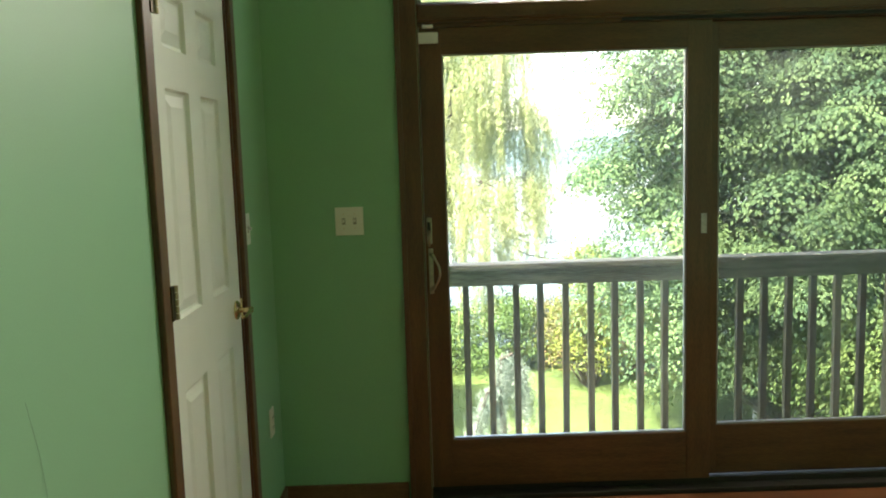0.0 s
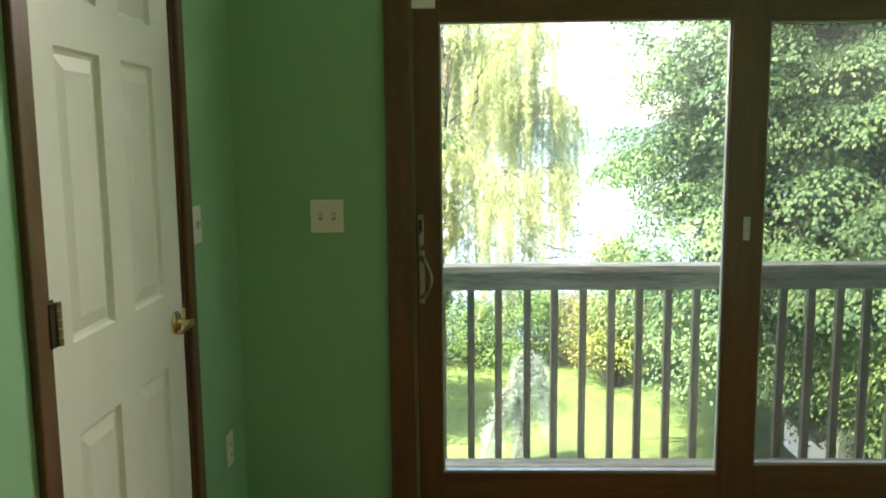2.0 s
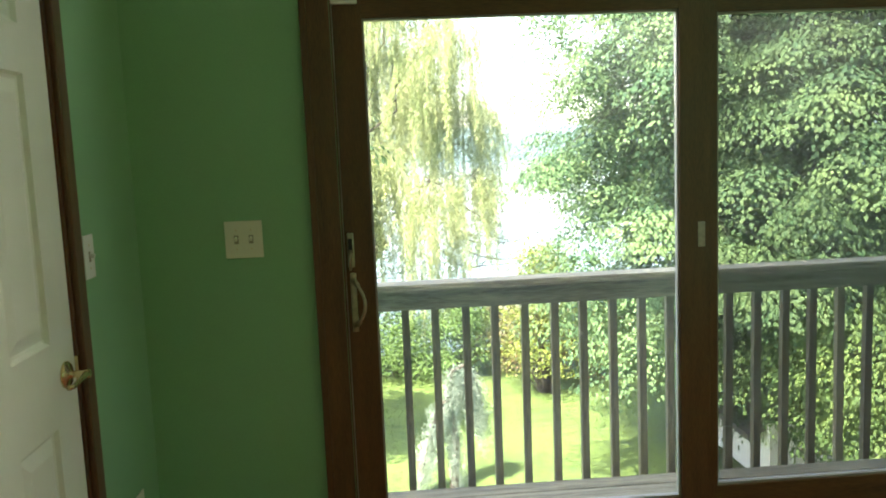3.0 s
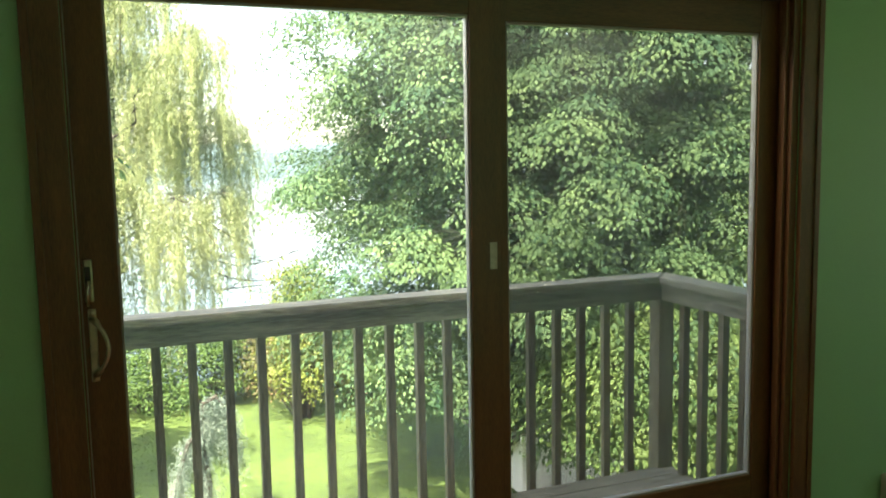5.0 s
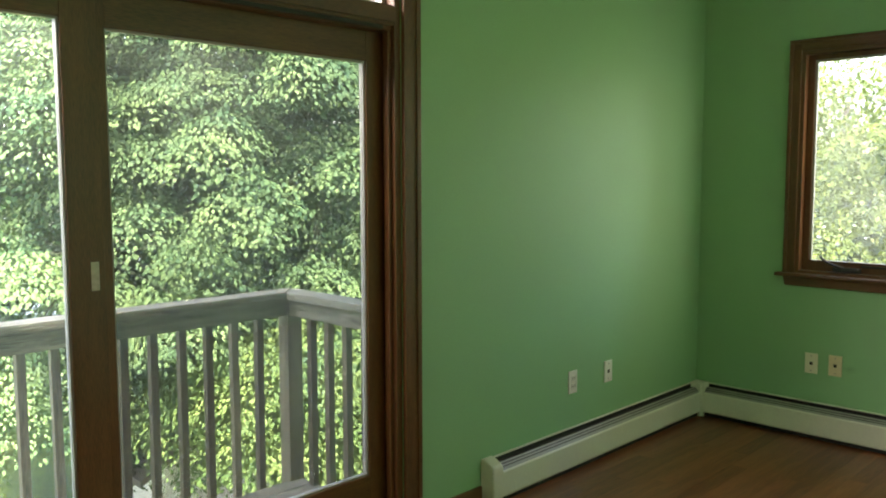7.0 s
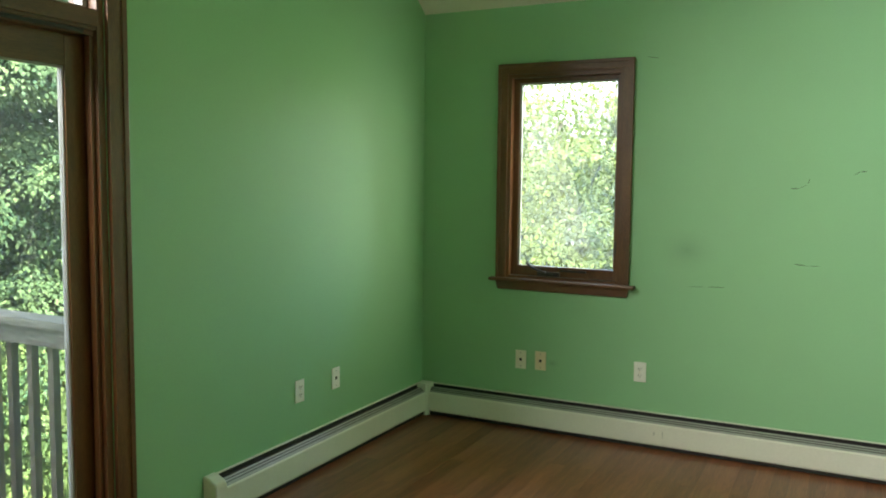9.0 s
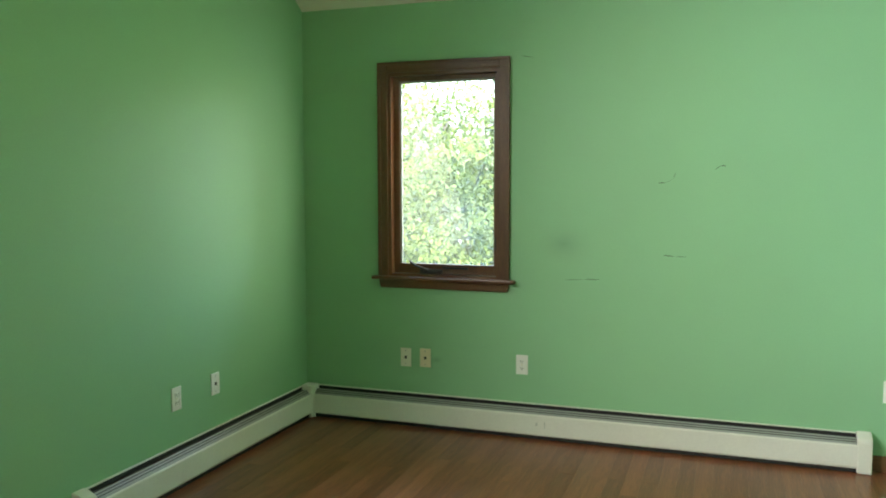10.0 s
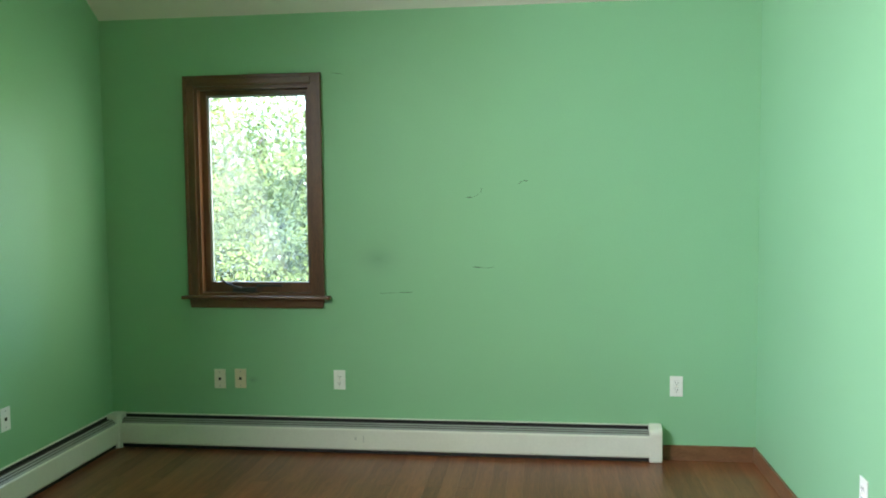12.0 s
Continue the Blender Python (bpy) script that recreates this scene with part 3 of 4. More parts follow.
for z in (0.915, 1.088):
    lathe(bm, [(0.006, 0), (0.006, 0.002), (0.003, 0.0035)], Matrix.Translation((-0.034, yf - 0.005, z)) @ Matrix.Rotation(radians(90), 4, "X"), 10)
part("screw", bm, BRONZE, pull)
part("sticker", boxes((1.112, 1.136, yf - 0.0025, yf, 1.128, 1.212), bevel=0.001), FAINT, slider, "small pale plate on the stile")
sens = tagged(part("alarm_contact", boxes((-0.058, 0.024, yf - 0.018, yf, 1.945, 1.990), bevel=0.003), PLATEW), "white plastic alarm contact on the patio door", "sensor")
part("magnet", boxes((-0.040, 0.004, DY - 0.014, DY + 0.004, 2.004, 2.018), bevel=0.002), PLATEW, sens)


# ---- casement window ----
win = tagged(thing("window_1", "closed dark stained wooden casement window with a crank", "window"), kind="structure")
CW = 0.062
for y0, y1, z0, z1, m in ((WY0 - CW, WY0, WZ0, WZ1 + CW, STAIN), (WY1, WY1 + CW, WZ0, WZ1 + CW, STAIN), (WY0 + 0.0005, WY1 - 0.0005, WZ1, WZ1 + CW, STAINY)):
    c = boxes((RX - 0.016, RX + 0.001, y0, y1, z0, z1), bevel=0.004)
    if z0 > 2:
        box(c, RX - 0.024, RX - 0.015, y0 - CW, y1 + CW, z1 - 0.02, z1, bevel=0.003)
        box(c, RX - 0.020, RX - 0.015, y0 - CW + 0.02, y1 + CW - 0.02, z0 + 0.008, z0 + 0.02, bevel=0.002)
    else:
        e = y0 if y0 < 2.2 else y1 - 0.02
        box(c, RX - 0.024, RX - 0.015, e, e + 0.02, z0, z1 - 0.021, bevel=0.003)
    part("casing", c, m, win)
for y0, y1, z0, z1 in ((WY0, WY0 + 0.02, WZ0, WZ1), (WY1 - 0.02, WY1, WZ0, WZ1), (WY0 + 0.02, WY1 - 0.02, WZ1 - 0.02, WZ1), (WY0 + 0.02, WY1 - 0.02, WZ0, WZ0 + 0.016)):
    part("jamb", boxes((RX - 0.004, RX + T, y0, y1, z0, z1)), STAIN if z1 - z0 > 0.5 else STAINY, win)
gy0, gy1, gz0, gz1 = 2.040, 2.640, 0.988, 2.088
s = part("sash", boxes((RX + 0.04, RX + 0.085, WY0 + 0.021, gy0, WZ0 + 0.018, WZ1 - 0.021), (RX + 0.04, RX + 0.085, gy1, WY1 - 0.021, WZ0 + 0.018, WZ1 - 0.021),
                       (RX + 0.04, RX + 0.085, gy0, gy1, WZ0 + 0.018, gz0), (RX + 0.04, RX + 0.085, gy0, gy1, gz1, WZ1 - 0.021), bevel=0.002), STAIN, win)
b = 0.012
part("glazing_bead", boxes((RX + 0.05, RX + 0.07, gy0, gy0 + b * 0.4, gz0, gz1), (RX + 0.05, RX + 0.07, gy1 - b, gy1, gz0, gz1), (RX + 0.05, RX + 0.07, gy0 + b * 0.4, gy1 - b, gz1 - b, gz1)), SPACER, s, "pale glazing bead")
part("pane", boxes((RX + 0.058, RX + 0.062, gy0, gy1 - b, gz0, gz1 - b)), GLASS_HAZY, s, "glass pane with a slight painted haze").visible_shadow = False
part("stool", boxes((RX - 0.05, RX + 0.035, WY0 - CW - 0.035, WY1 + CW + 0.035, WZ0 - 0.018, WZ0 + 0.002), bevel=0.006), STAINY, win, "dark stained window stool")
bm = bmesh.new()
prism(bm, [(WY0 - CW + 0.012, 0.842), (WY1 + CW - 0.012, 0.842), (WY1 + CW, WZ0 - 0.018), (WY0 - CW, WZ0 - 0.018)], "x", RX - 0.018, RX + 0.001)
bmesh.ops.bevel(bm, geom=bm.edges[:], offset=0.003, segments=1, affect="EDGES")
part("apron", bm, STAINY, win)
CRANK = material("dark_crank_metal", (0.05, 0.05, 0.05), 0.35, metal=0.6, spread=0.1)
crank = part("crank_box", boxes((RX + 0.012, RX + 0.042, 2.36, 2.50, 0.932, 0.958), bevel=0.006), CRANK, win, "dark metal crank operator")
bm = bmesh.new()
tube(bm, [(RX + 0.012, 2.44, 0.955), (RX - 0.012, 2.47, 0.965), (RX - 0.020, 2.52, 0.985), (RX - 0.022, 2.545, 1.005), (RX - 0.022, 2.552, 1.018)], [0.008, 0.008, 0.007, 0.007, 0.009], 8)
part("crank_arm", bm, CRANK, crank, smooth=True)
part("guide", boxes((RX + 0.03, RX + 0.042, 2.20, 2.36, 0.962, 0.974)), CRANK, crank)
part("sash_lock", boxes((RX + 0.015, RX + 0.04, WY0 + 0.021, WY0 + 0.034, 1.08, 1.16), bevel=0.003), CRANK, win)


# ---- wall plates: built in their own frame (x across, z up, facing -y), then set on a wall ----
def wall_plate(name, label, category, kind, m, mat, wide=0.07, tall=0.115):
    t = thing(name, label, category, "wall plates")
    part("plate", boxes((-wide / 2, wide / 2, -0.006, 0.0, -tall / 2, tall / 2), bevel=0.0025), mat, t)
    if kind == "duplex":
        for z in (-0.0195, 0.0195):
            o = part("receptacle", boxes((-0.0165, 0.0165, -0.0085, -0.005, z - 0.014, z + 0.014), bevel=0.004), mat, t)
            part("slot", boxes((-0.008, -0.0055, -0.0092, -0.008, z - 0.003, z + 0.007), (0.0055, 0.008, -0.0092, -0.008, z - 0.003, z + 0.006),
                               (-0.002, 0.002, -0.0092, -0.008, z - 0.010, z - 0.006)), DARK, o)
    if kind == "jack":
        part("jack", boxes((-0.008, 0.008, -0.0085, -0.005, -0.008, 0.008), bevel=0.001), DARK, t, "dark cable jack")
    if kind == "toggle" or kind == "double":
        for x in ((0,) if kind == "toggle" else (-0.023, 0.023)):
            # the well's shade is painted as a darker ivory patch on the plate
            o = part("switch_well_shade", boxes((x - 0.0068, x + 0.0068, -0.0068, -0.0052, -0.0135, 0.0135)), WELL, t, "darker patch painting the toggle well's shade")
            bm = boxes((x - 0.0042, x + 0.0042, -0.018, -0.004, 0.000, 0.011), bevel=0.0015)
            bmesh.ops.rotate(bm, verts=bm.verts[:], cent=(x, -0.005, 0), matrix=Matrix.Rotation(radians(20), 3, "X"))
            part("toggle", bm, mat, o)
    if kind != "blank":
        for x in ((0,) if kind != "double" else (-0.023, 0.023)):
            for z in (0.030, -0.030) if kind in ("toggle", "double") else (0.041, -0.041) if kind == "jack" else (0.0,):
                bm = bmesh.new()
                lathe(bm, [(0.0032, 0.005), (0.0032, 0.0068), (0.002, 0.0074)], Matrix.Translation((x, 0, z)) @ Matrix.Rotation(radians(90), 4, "X"), 8)
                part("screw", bm, STEEL if kind == "jack" else BEIGE, t)
    t.matrix_basis = m
    return t


def on_north(x, z): return pose(x, DY, z)
def on_east(y, z): return pose(RX, y, z, 0, 0, -90)
def on_west(y, z): return pose(LX, y, z, 0, 0, 90)
def on_south(x, z): return pose(x, BY, z, 0, 0, 180)


wall_plate("light_switch", "ivory double toggle switch plate on green wall", "switch", "double", on_north(-0.370, 1.228), PLATE, 0.118, 0.118)
wall_plate("light_switch", "ivory single switch plate beside the white door", "switch", "toggle", on_west(2.835, 1.245), PLATEW)
wall_plate("wall_outlet", "ivory outlet plate low beside the white door", "outlet", "duplex", on_west(3.065, 0.44), PLATE)
wall_plate("wall_outlet", "white outlet plate above the short heater", "outlet", "duplex", on_north(3.475, 0.428), PLATEW)
wall_plate("cable_plate", "white cable plate with dark jack above the short heater", "cable outlet", "jack", on_north(3.795, 0.428), PLATEW)
wall_plate("cable_plate", "ivory cable plate with dark jack under the window", "cable outlet", "jack", on_east(2.585, 0.414), PLATE)
wall_plate("cable_plate", "beige cable plate with dark jack under the window", "cable outlet", "jack", on_east(2.458, 0.418), BEIGE)
wall_plate("wall_outlet", "white duplex outlet on the window wall", "outlet", "duplex", on_east(1.856, 0.420), PLATEW)
wall_plate("wall_outlet", "white duplex outlet past the heater's end", "outlet", "duplex", on_east(-0.060, 0.417), PLATEW)
wall_plate("wall_outlet", "white outlet on the plain green wall", "outlet", "duplex", on_south(3.26, 0.39), PLATEW)


# ---- baseboard heaters: built along local x, back on the plane y = 0, facing -y ----
def heater(label, length, m, cap_at_start):
    h = thing("baseboard_heater", label, "heater", "baseboard heaters")
    a, e = (0.062, length) if cap_at_start else (0.0, length - 0.062)
    part("back_plate", boxes((a, e, -0.006, 0, 0.012, 0.198)), HEAT, h)
    bm = bmesh.new()
    prism(bm, [(-0.006, 0.1985), (-0.014, 0.1975), (-0.014, 0.1945), (-0.006, 0.194)], "x", a, e)
    part("top_lip", bm, HEAT, h)
    # black boxes put the shade behind the panel and slot into the colour
    part("shade_fill", boxes((a, e, -0.058, -0.0062, 0.004, 0.144)), DARK, h, "black fill painting the shade inside the heater")
    part("slot_shade", boxes((a, e, -0.0085, -0.0061, 0.150, 0.1905)), DARK, h, "black sheet painting the shade at the slot's back")
    part("dark_slot", boxes((a, e, -0.0345, -0.0062, 0.144, 0.174)), DARK, h, "black fill painting the outlet slot's shade")
    bm = bmesh.new()
    prism(bm, [(-0.035, 0.178), (-0.066, 0.150), (-0.066, 0.146), (-0.035, 0.174)], "x", a, e)
    part("damper", bm, DAMP, h, "grey metal damper")
    # groove shade drawn as two dark strips on the damper
    bm = bmesh.new()
    for k in range(2):
        y, z = -0.0435 - 0.0100 * k, 0.1712 - 0.0090 * k
        prism(bm, [(y, z + 0.0012), (y - 0.0028, z - 0.002), (y - 0.0028, z - 0.004), (y, z - 0.001)], "x", a, e)
    tagged(part("damper_shade_lines", bm, RIB, h, "thin dark strips painting groove shade along the damper"), kind="stuff")
    bm = bmesh.new()
    prism(bm, [(-0.062, 0.150), (-0.067, 0.149), (-0.072, 0.142), (-0.072, 0.036), (-0.067, 0.026), (-0.060, 0.026), (-0.067, 0.038), (-0.067, 0.141)], "x", a, e)
    part("front_panel", bm, HEAT, h, "off-white enamelled front panel")
    c0, c1 = (0.0, 0.07) if cap_at_start else (length - 0.07, length)
    bm = bmesh.new()
    prism(bm, [(0, 0), (-0.072, 0), (-0.077, 0.01), (-0.077, 0.165), (-0.070, 0.182), (-0.024, 0.204), (0, 0.206)], "x", c0, c1)
    bmesh.ops.bevel(bm, geom=bm.edges[:], offset=0.004, segments=2, affect="EDGES")
    part("end_cap", bm, HEAT, h, "off-white end cap")
    if not cap_at_start:
        for x0, x1, z0, z1 in ((1.425, 1.437, 0.085, 0.103), (1.475, 1.481, 0.072, 0.110)):
            part("scuff_mark", boxes((x0, x1, -0.0727, -0.0719, z0, z1)), FAINT, h, "faint grey scuff")
    h.matrix_basis = m
    return h


heater("off-white baseboard heater along the patio wall", RX - 0.088 - 2.785, pose(2.785, DY, 0), True)
heater("long off-white baseboard heater under the window", DY - 0.088 - 0.022, pose(RX, DY - 0.088, 0, 0, 0, -90), False)
bm = bmesh.new()
prism(bm, [(RX, DY), (RX - 0.088, DY), (RX - 0.088, DY - 0.07), (RX - 0.074, DY - 0.076), (RX - 0.070, DY - 0.088), (RX, DY - 0.088)], "z", 0.0, 0.203)
bmesh.ops.bevel(bm, geom=[e for e in bm.edges if abs(e.verts[0].co.z - 0.203) < 1e-4 and abs(e.verts[1].co.z - 0.203) < 1e-4], offset=0.005, segments=2, affect="EDGES")
tagged(part("heater_corner", bm, HEAT), "off-white corner piece joining the two heaters", "heater")


# ---- balcony ----
RY, DZ, PX = 4.43, -0.13, 2.595
deck = tagged(thing("balcony_deck", "weathered grey wooden balcony deck", "deck"), kind="structure")
y = DY + T + 0.01
k = 0
while y < RY - 0.03:
    w = min(0.138, RY - 0.022 - y)
    bm = boxes((-0.95, PX + 0.03, y, y + w, DZ - 0.036, DZ - random.uniform(0, 0.003)))
    if y + 0.3 > RY:
        es = [e for e in bm.edges if abs(e.verts[0].co.x - e.verts[1].co.x) < 1e-5 and abs(e.verts[0].co.y - e.verts[1].co.y) < 1e-5 and e.verts[0].co.x > 2 and e.verts[0].co.y > y + w / 2]
        bmesh.ops.bevel(bm, geom=es, offset=0.02, segments=3, affect="EDGES")
    bmesh.ops.bevel(bm, geom=bm.edges[:], offset=0.003, segments=1, affect="EDGES")
    part("deck_board", bm, GREYW, deck)
    y += w + 0.007
part("rim_joist", boxes((-0.95, PX + 0.03, RY - 0.04, RY - 0.002, DZ - 0.25, DZ - 0.04)), GREYW, deck)
part("joist", boxes((-0.9, -0.86, DY + T, RY - 0.04, DZ - 0.25, DZ - 0.04), (PX - 0.05, PX - 0.01, DY + T, RY - 0.04, DZ - 0.25, DZ - 0.04)), GREYY, deck)
for x in (-0.85, PX - 0.1):
    part("support_post", boxes((x, x + 0.09, RY - 0.14, RY - 0.05, -2.95, DZ - 0.25)), GREYV, deck)

rail = thing("balcony_railing", "weathered grey wooden balcony railing with square balusters", "railing")
TOP = 0.872
bm = bmesh.new()
prism(bm, [(-0.95, RY - 0.075), (PX - 0.0775, RY - 0.075), (PX + 0.0575, RY + 0.06), (-0.95, RY + 0.06)], "z", TOP - 0.036, TOP)
bmesh.ops.bevel(bm, geom=bm.edges[:], offset=0.005, segments=2, affect="EDGES")
part("cap", bm, GREYW, rail)
part("rail_board", boxes((-0.95, PX - 0.045, RY - 0.038, RY, TOP - 0.125, TOP - 0.037), bevel=0.003), GREYW, rail)
bm = bmesh.new()
prism(bm, [(PX - 0.075, DY + T), (PX + 0.06, DY + T), (PX + 0.06, RY + 0.057), (PX - 0.075, RY - 0.078)], "z", TOP - 0.038, TOP - 0.002)
bmesh.ops.bevel(bm, geom=bm.edges[:], offset=0.005, segments=2, affect="EDGES")
part("cap", bm, GREYY, rail)
part("rail_board", boxes((PX - 0.038, PX, DY + T, RY - 0.045, TOP - 0.126, TOP - 0.038), bevel=0.003), GREYY, rail)
part("corner_post", boxes((PX - 0.045, PX + 0.042, RY - 0.045, RY + 0.04, DZ - 0.25, TOP - 0.037), bevel=0.004), GREYV, rail)
bal = boxes((-0.018, 0.018, -0.018, 0.018, DZ - 0.16, TOP - 0.04), bevel=0.002)
bal = part("baluster", bal, GREYV, rail)
bal.location = (-0.704, RY + 0.018, 0)
for i in range(1, 23):
    o = bal.copy()
    scene.collection.objects.link(o)
    o.location = (-0.704 + 0.1417 * i + random.uniform(-0.004, 0.004), RY + 0.018, 0)
    o.rotation_euler = (0, radians(random.uniform(-0.25, 0.25)), radians(random.uniform(-3, 3)))
for i in range(1, 7):
    o = bal.copy()
    scene.collection.objects.link(o)
    o.location = (PX + 0.018, RY - 0.02 - 0.1417 * i, 0)


# ---- ground, lake, far shore ----
GZ = -2.92
prof = [(-300, GZ), (-40, GZ), (-8, GZ)] + [(y, GZ - 0.02 * max(0, y - 9)) for y in range(-4, 19, 2)] + [(20, GZ - 0.5), (22, GZ - 1.1), (25, GZ - 2.2), (40, GZ - 4), (500, GZ - 6), (540, GZ - 2.0), (560, GZ + 1), (3500, GZ + 6)]
xs = [-3000, -600, -60] + list(range(-30, 31, 2)) + [60, 600, 3000]
vs = [(x, y, z + (0.04 * noise.noise((x * 0.3, y * 0.3, 0)) if -8 < y < 19 else 0)) for y, z in prof for x in xs]
nx = len(xs)
fs = [(i * nx + j, i * nx + j + 1, (i + 1) * nx + j + 1, (i + 1) * nx + j) for i in range(len(prof) - 1) for j in range(nx - 1)]
me = bpy.data.meshes.new("ground")
me.from_pydata(vs, [], fs)
me.materials.append(GRASS)
tagged(new("ground", me), "bright green mown lawn sloping to the lake", "ground", "", "structure")
me = bpy.data.meshes.new("water")
me.from_pydata([(-3000, 21.5, GZ - 1.6), (3000, 21.5, GZ - 1.6), (3000, 545, GZ - 1.6), (-3000, 545, GZ - 1.6)], [], [(0, 1, 2, 3)])
me.materials.append(WATER)
tagged(new("water", me), "bright calm lake reflecting the sky", "lake", "", "structure")
rng = np.random.default_rng(4)
bm = bmesh.new()
hx = np.arange(-900, 1301, 25)
pr = []
for x in hx:
    h = 14 + 10 * noise.noise((x * 0.004, 3, 0)) + 4 * noise.noise((x * 0.03, 9, 0))
    pr.append([bm.verts.new((x, yy, zz)) for yy, zz in ((535, GZ - 3), (545, h * 0.55), (590, h), (900, h * 1.2))])
for p, q in zip(pr, pr[1:]):
    for i in range(3):
        bm.faces.new((p[i], q[i], q[i + 1], p[i + 1]))
tagged(part("backdrop", bm, HILL), "hazy blue wooded hills across the lake", "hills", "", "structure")
# grass blades on the part of the lawn that is looked down on
n = 52000
c = np.stack([rng.uniform(-3, 8, n), rng.uniform(8.5, 18.5, n), np.zeros(n)], 1)
c[:, 2] = GZ - 0.02 * np.clip(c[:, 1] - 9, 0, None) - 0.03
nm = np.stack([rng.normal(0, 1, n), rng.normal(0, 1, n), rng.uniform(0.2, 0.8, n)], 1)
tp = np.stack([rng.normal(0, .35, n), rng.normal(0, .35, n), np.ones(n)], 1)
grass = scatter("grass", BLADE, None, c, nm, tp, rng.uniform(0.035, 0.065, n), SLIM_LEAF)
tagged(grass, "short sunlit lawn grass", "grass", "", "stuff")


# ---- trees ----
def branch(bm, a, b, r0, r1, sag, rng, seg=5, sides=6):
    a, b = np.array(a, float), np.array(b, float)
    pts = [a + (b - a) * f + np.array((0, 0, sag * math.sin(math.pi * f))) + rng.normal(0, 0.03 * np.linalg.norm(b - a), 3) * (0 < f < 1) for f in np.linspace(0, 1, seg)]
    tube(bm, [tuple(map(float, p)) for p in pts], [float(v) for v in np.linspace(r0, r1, seg)], sides)
    return pts


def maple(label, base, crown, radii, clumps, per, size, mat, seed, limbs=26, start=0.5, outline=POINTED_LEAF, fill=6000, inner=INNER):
    """Broad tree: trunk, limbs, twigs and flattened sprays of lobed leaves that leave gaps between them."""
    rng = np.random.default_rng(seed)
    base, crown, radii = (np.array(v, float) for v in (base, crown, radii))
    t = thing("tree", label, "tree", at=tuple(base))
    bm = bmesh.new()
    top = crown + (0, 0, radii[2] * 0.6) - base
    trunk = branch(bm, (0, 0, 0), top, 0.20, 0.04, 0, rng, 8, 10)
    part("trunk", bm, BARK, t, smooth=True)
    bm = bmesh.new()
    nodes = []
    for i in range(limbs):
        f = rng.uniform(0.2, 0.95)
        s = np.array(trunk[0]) + (top) * f
        d = rng.normal(0, 1, 3)
        d[2] = d[2] * 0.5 + 0.15
        d /= np.linalg.norm(d)
        e = crown - base + d * radii * rng.uniform(0.6, 0.85)
        nodes += branch(bm, s, e, 0.05 * (1.2 - f), 0.012, rng.uniform(-0.1, 0.3), rng)[1:]
    nodes = np.array(nodes)
    cs, ns, ts, ss = [], [], [], []
    for i in range(clumps):
        d = rng.normal(0, 1, 3)
        d /= np.linalg.norm(d)
        rad = start + (1 - start) * rng.uniform(0, 1) ** 0.55
        lump = 1 + 0.30 * noise.noise(Vector([float(c) * 2.4 + seed for c in d])) + 0.16 * noise.noise(Vector([float(c) * 5.5 for c in d]))
        p = crown - base + d * radii * rad * lump
        if p[2] + base[2] < GZ + 0.95:
            continue
        near = nodes[np.argmin(((nodes - p) ** 2).sum(1))]
        out = d * (1, 1, 0.25) + rng.normal(0, 0.35, 3) * (1, 1, 0.4)
        out /= np.linalg.norm(out)
        wide = rng.uniform(0.24, 0.60)
        branch(bm, near, p, 0.005, 0.003, 0.05, rng, 3, 3)
        m = int(per * (wide / 0.42) ** 1.7 * rng.uniform(0.75, 1.25))
        # a drooping tuft: leaves shingled over a small dome that leans outwards
        a = rng.uniform(0, 2 * math.pi, m)
        u = rng.uniform(0, 1, m) ** 0.6
        ray = np.stack([np.cos(a), np.sin(a), np.zeros(m)], 1)
        q = p + ray * (u * wide)[:, None] + (u * wide * 0.7)[:, None] * out + rng.normal(0, 0.03, (m, 3))
        q[:, 2] -= 0.75 * wide * u ** 2 - 0.05
        cs.append(q)
        ns.append(np.array((0, 0, 0.75)) + (ray * 0.6 + 0.4 * out) * u[:, None] + rng.normal(0, 0.2, (m, 3)))
        ts.append(0.5 * out + ray * 0.8 + np.array((0, 0, -0.75)) + rng.normal(0, 0.35, (m, 3)))
        ss.append(rng.uniform(0.65, 1.25, m) * size)
    # filler leaves inside the crown; INNER's darker green paints their shade
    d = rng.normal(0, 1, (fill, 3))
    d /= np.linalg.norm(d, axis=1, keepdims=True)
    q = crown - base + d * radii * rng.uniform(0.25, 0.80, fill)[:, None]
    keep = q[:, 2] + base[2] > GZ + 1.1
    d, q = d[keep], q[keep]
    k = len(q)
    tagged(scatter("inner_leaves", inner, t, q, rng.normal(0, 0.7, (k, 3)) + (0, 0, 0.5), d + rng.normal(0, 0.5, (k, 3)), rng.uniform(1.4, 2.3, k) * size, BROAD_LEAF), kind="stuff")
    part("limbs", bm, TWIG, t)
    tagged(scatter("crown", mat, t, *(np.concatenate(v) for v in (cs, ns, ts, ss)), outline), kind="stuff")
    return t


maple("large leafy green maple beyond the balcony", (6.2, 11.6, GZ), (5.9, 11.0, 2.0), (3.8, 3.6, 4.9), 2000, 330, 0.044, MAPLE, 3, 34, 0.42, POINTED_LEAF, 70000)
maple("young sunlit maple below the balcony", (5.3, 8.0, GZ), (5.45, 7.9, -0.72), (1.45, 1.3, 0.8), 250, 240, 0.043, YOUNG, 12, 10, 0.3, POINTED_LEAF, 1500)
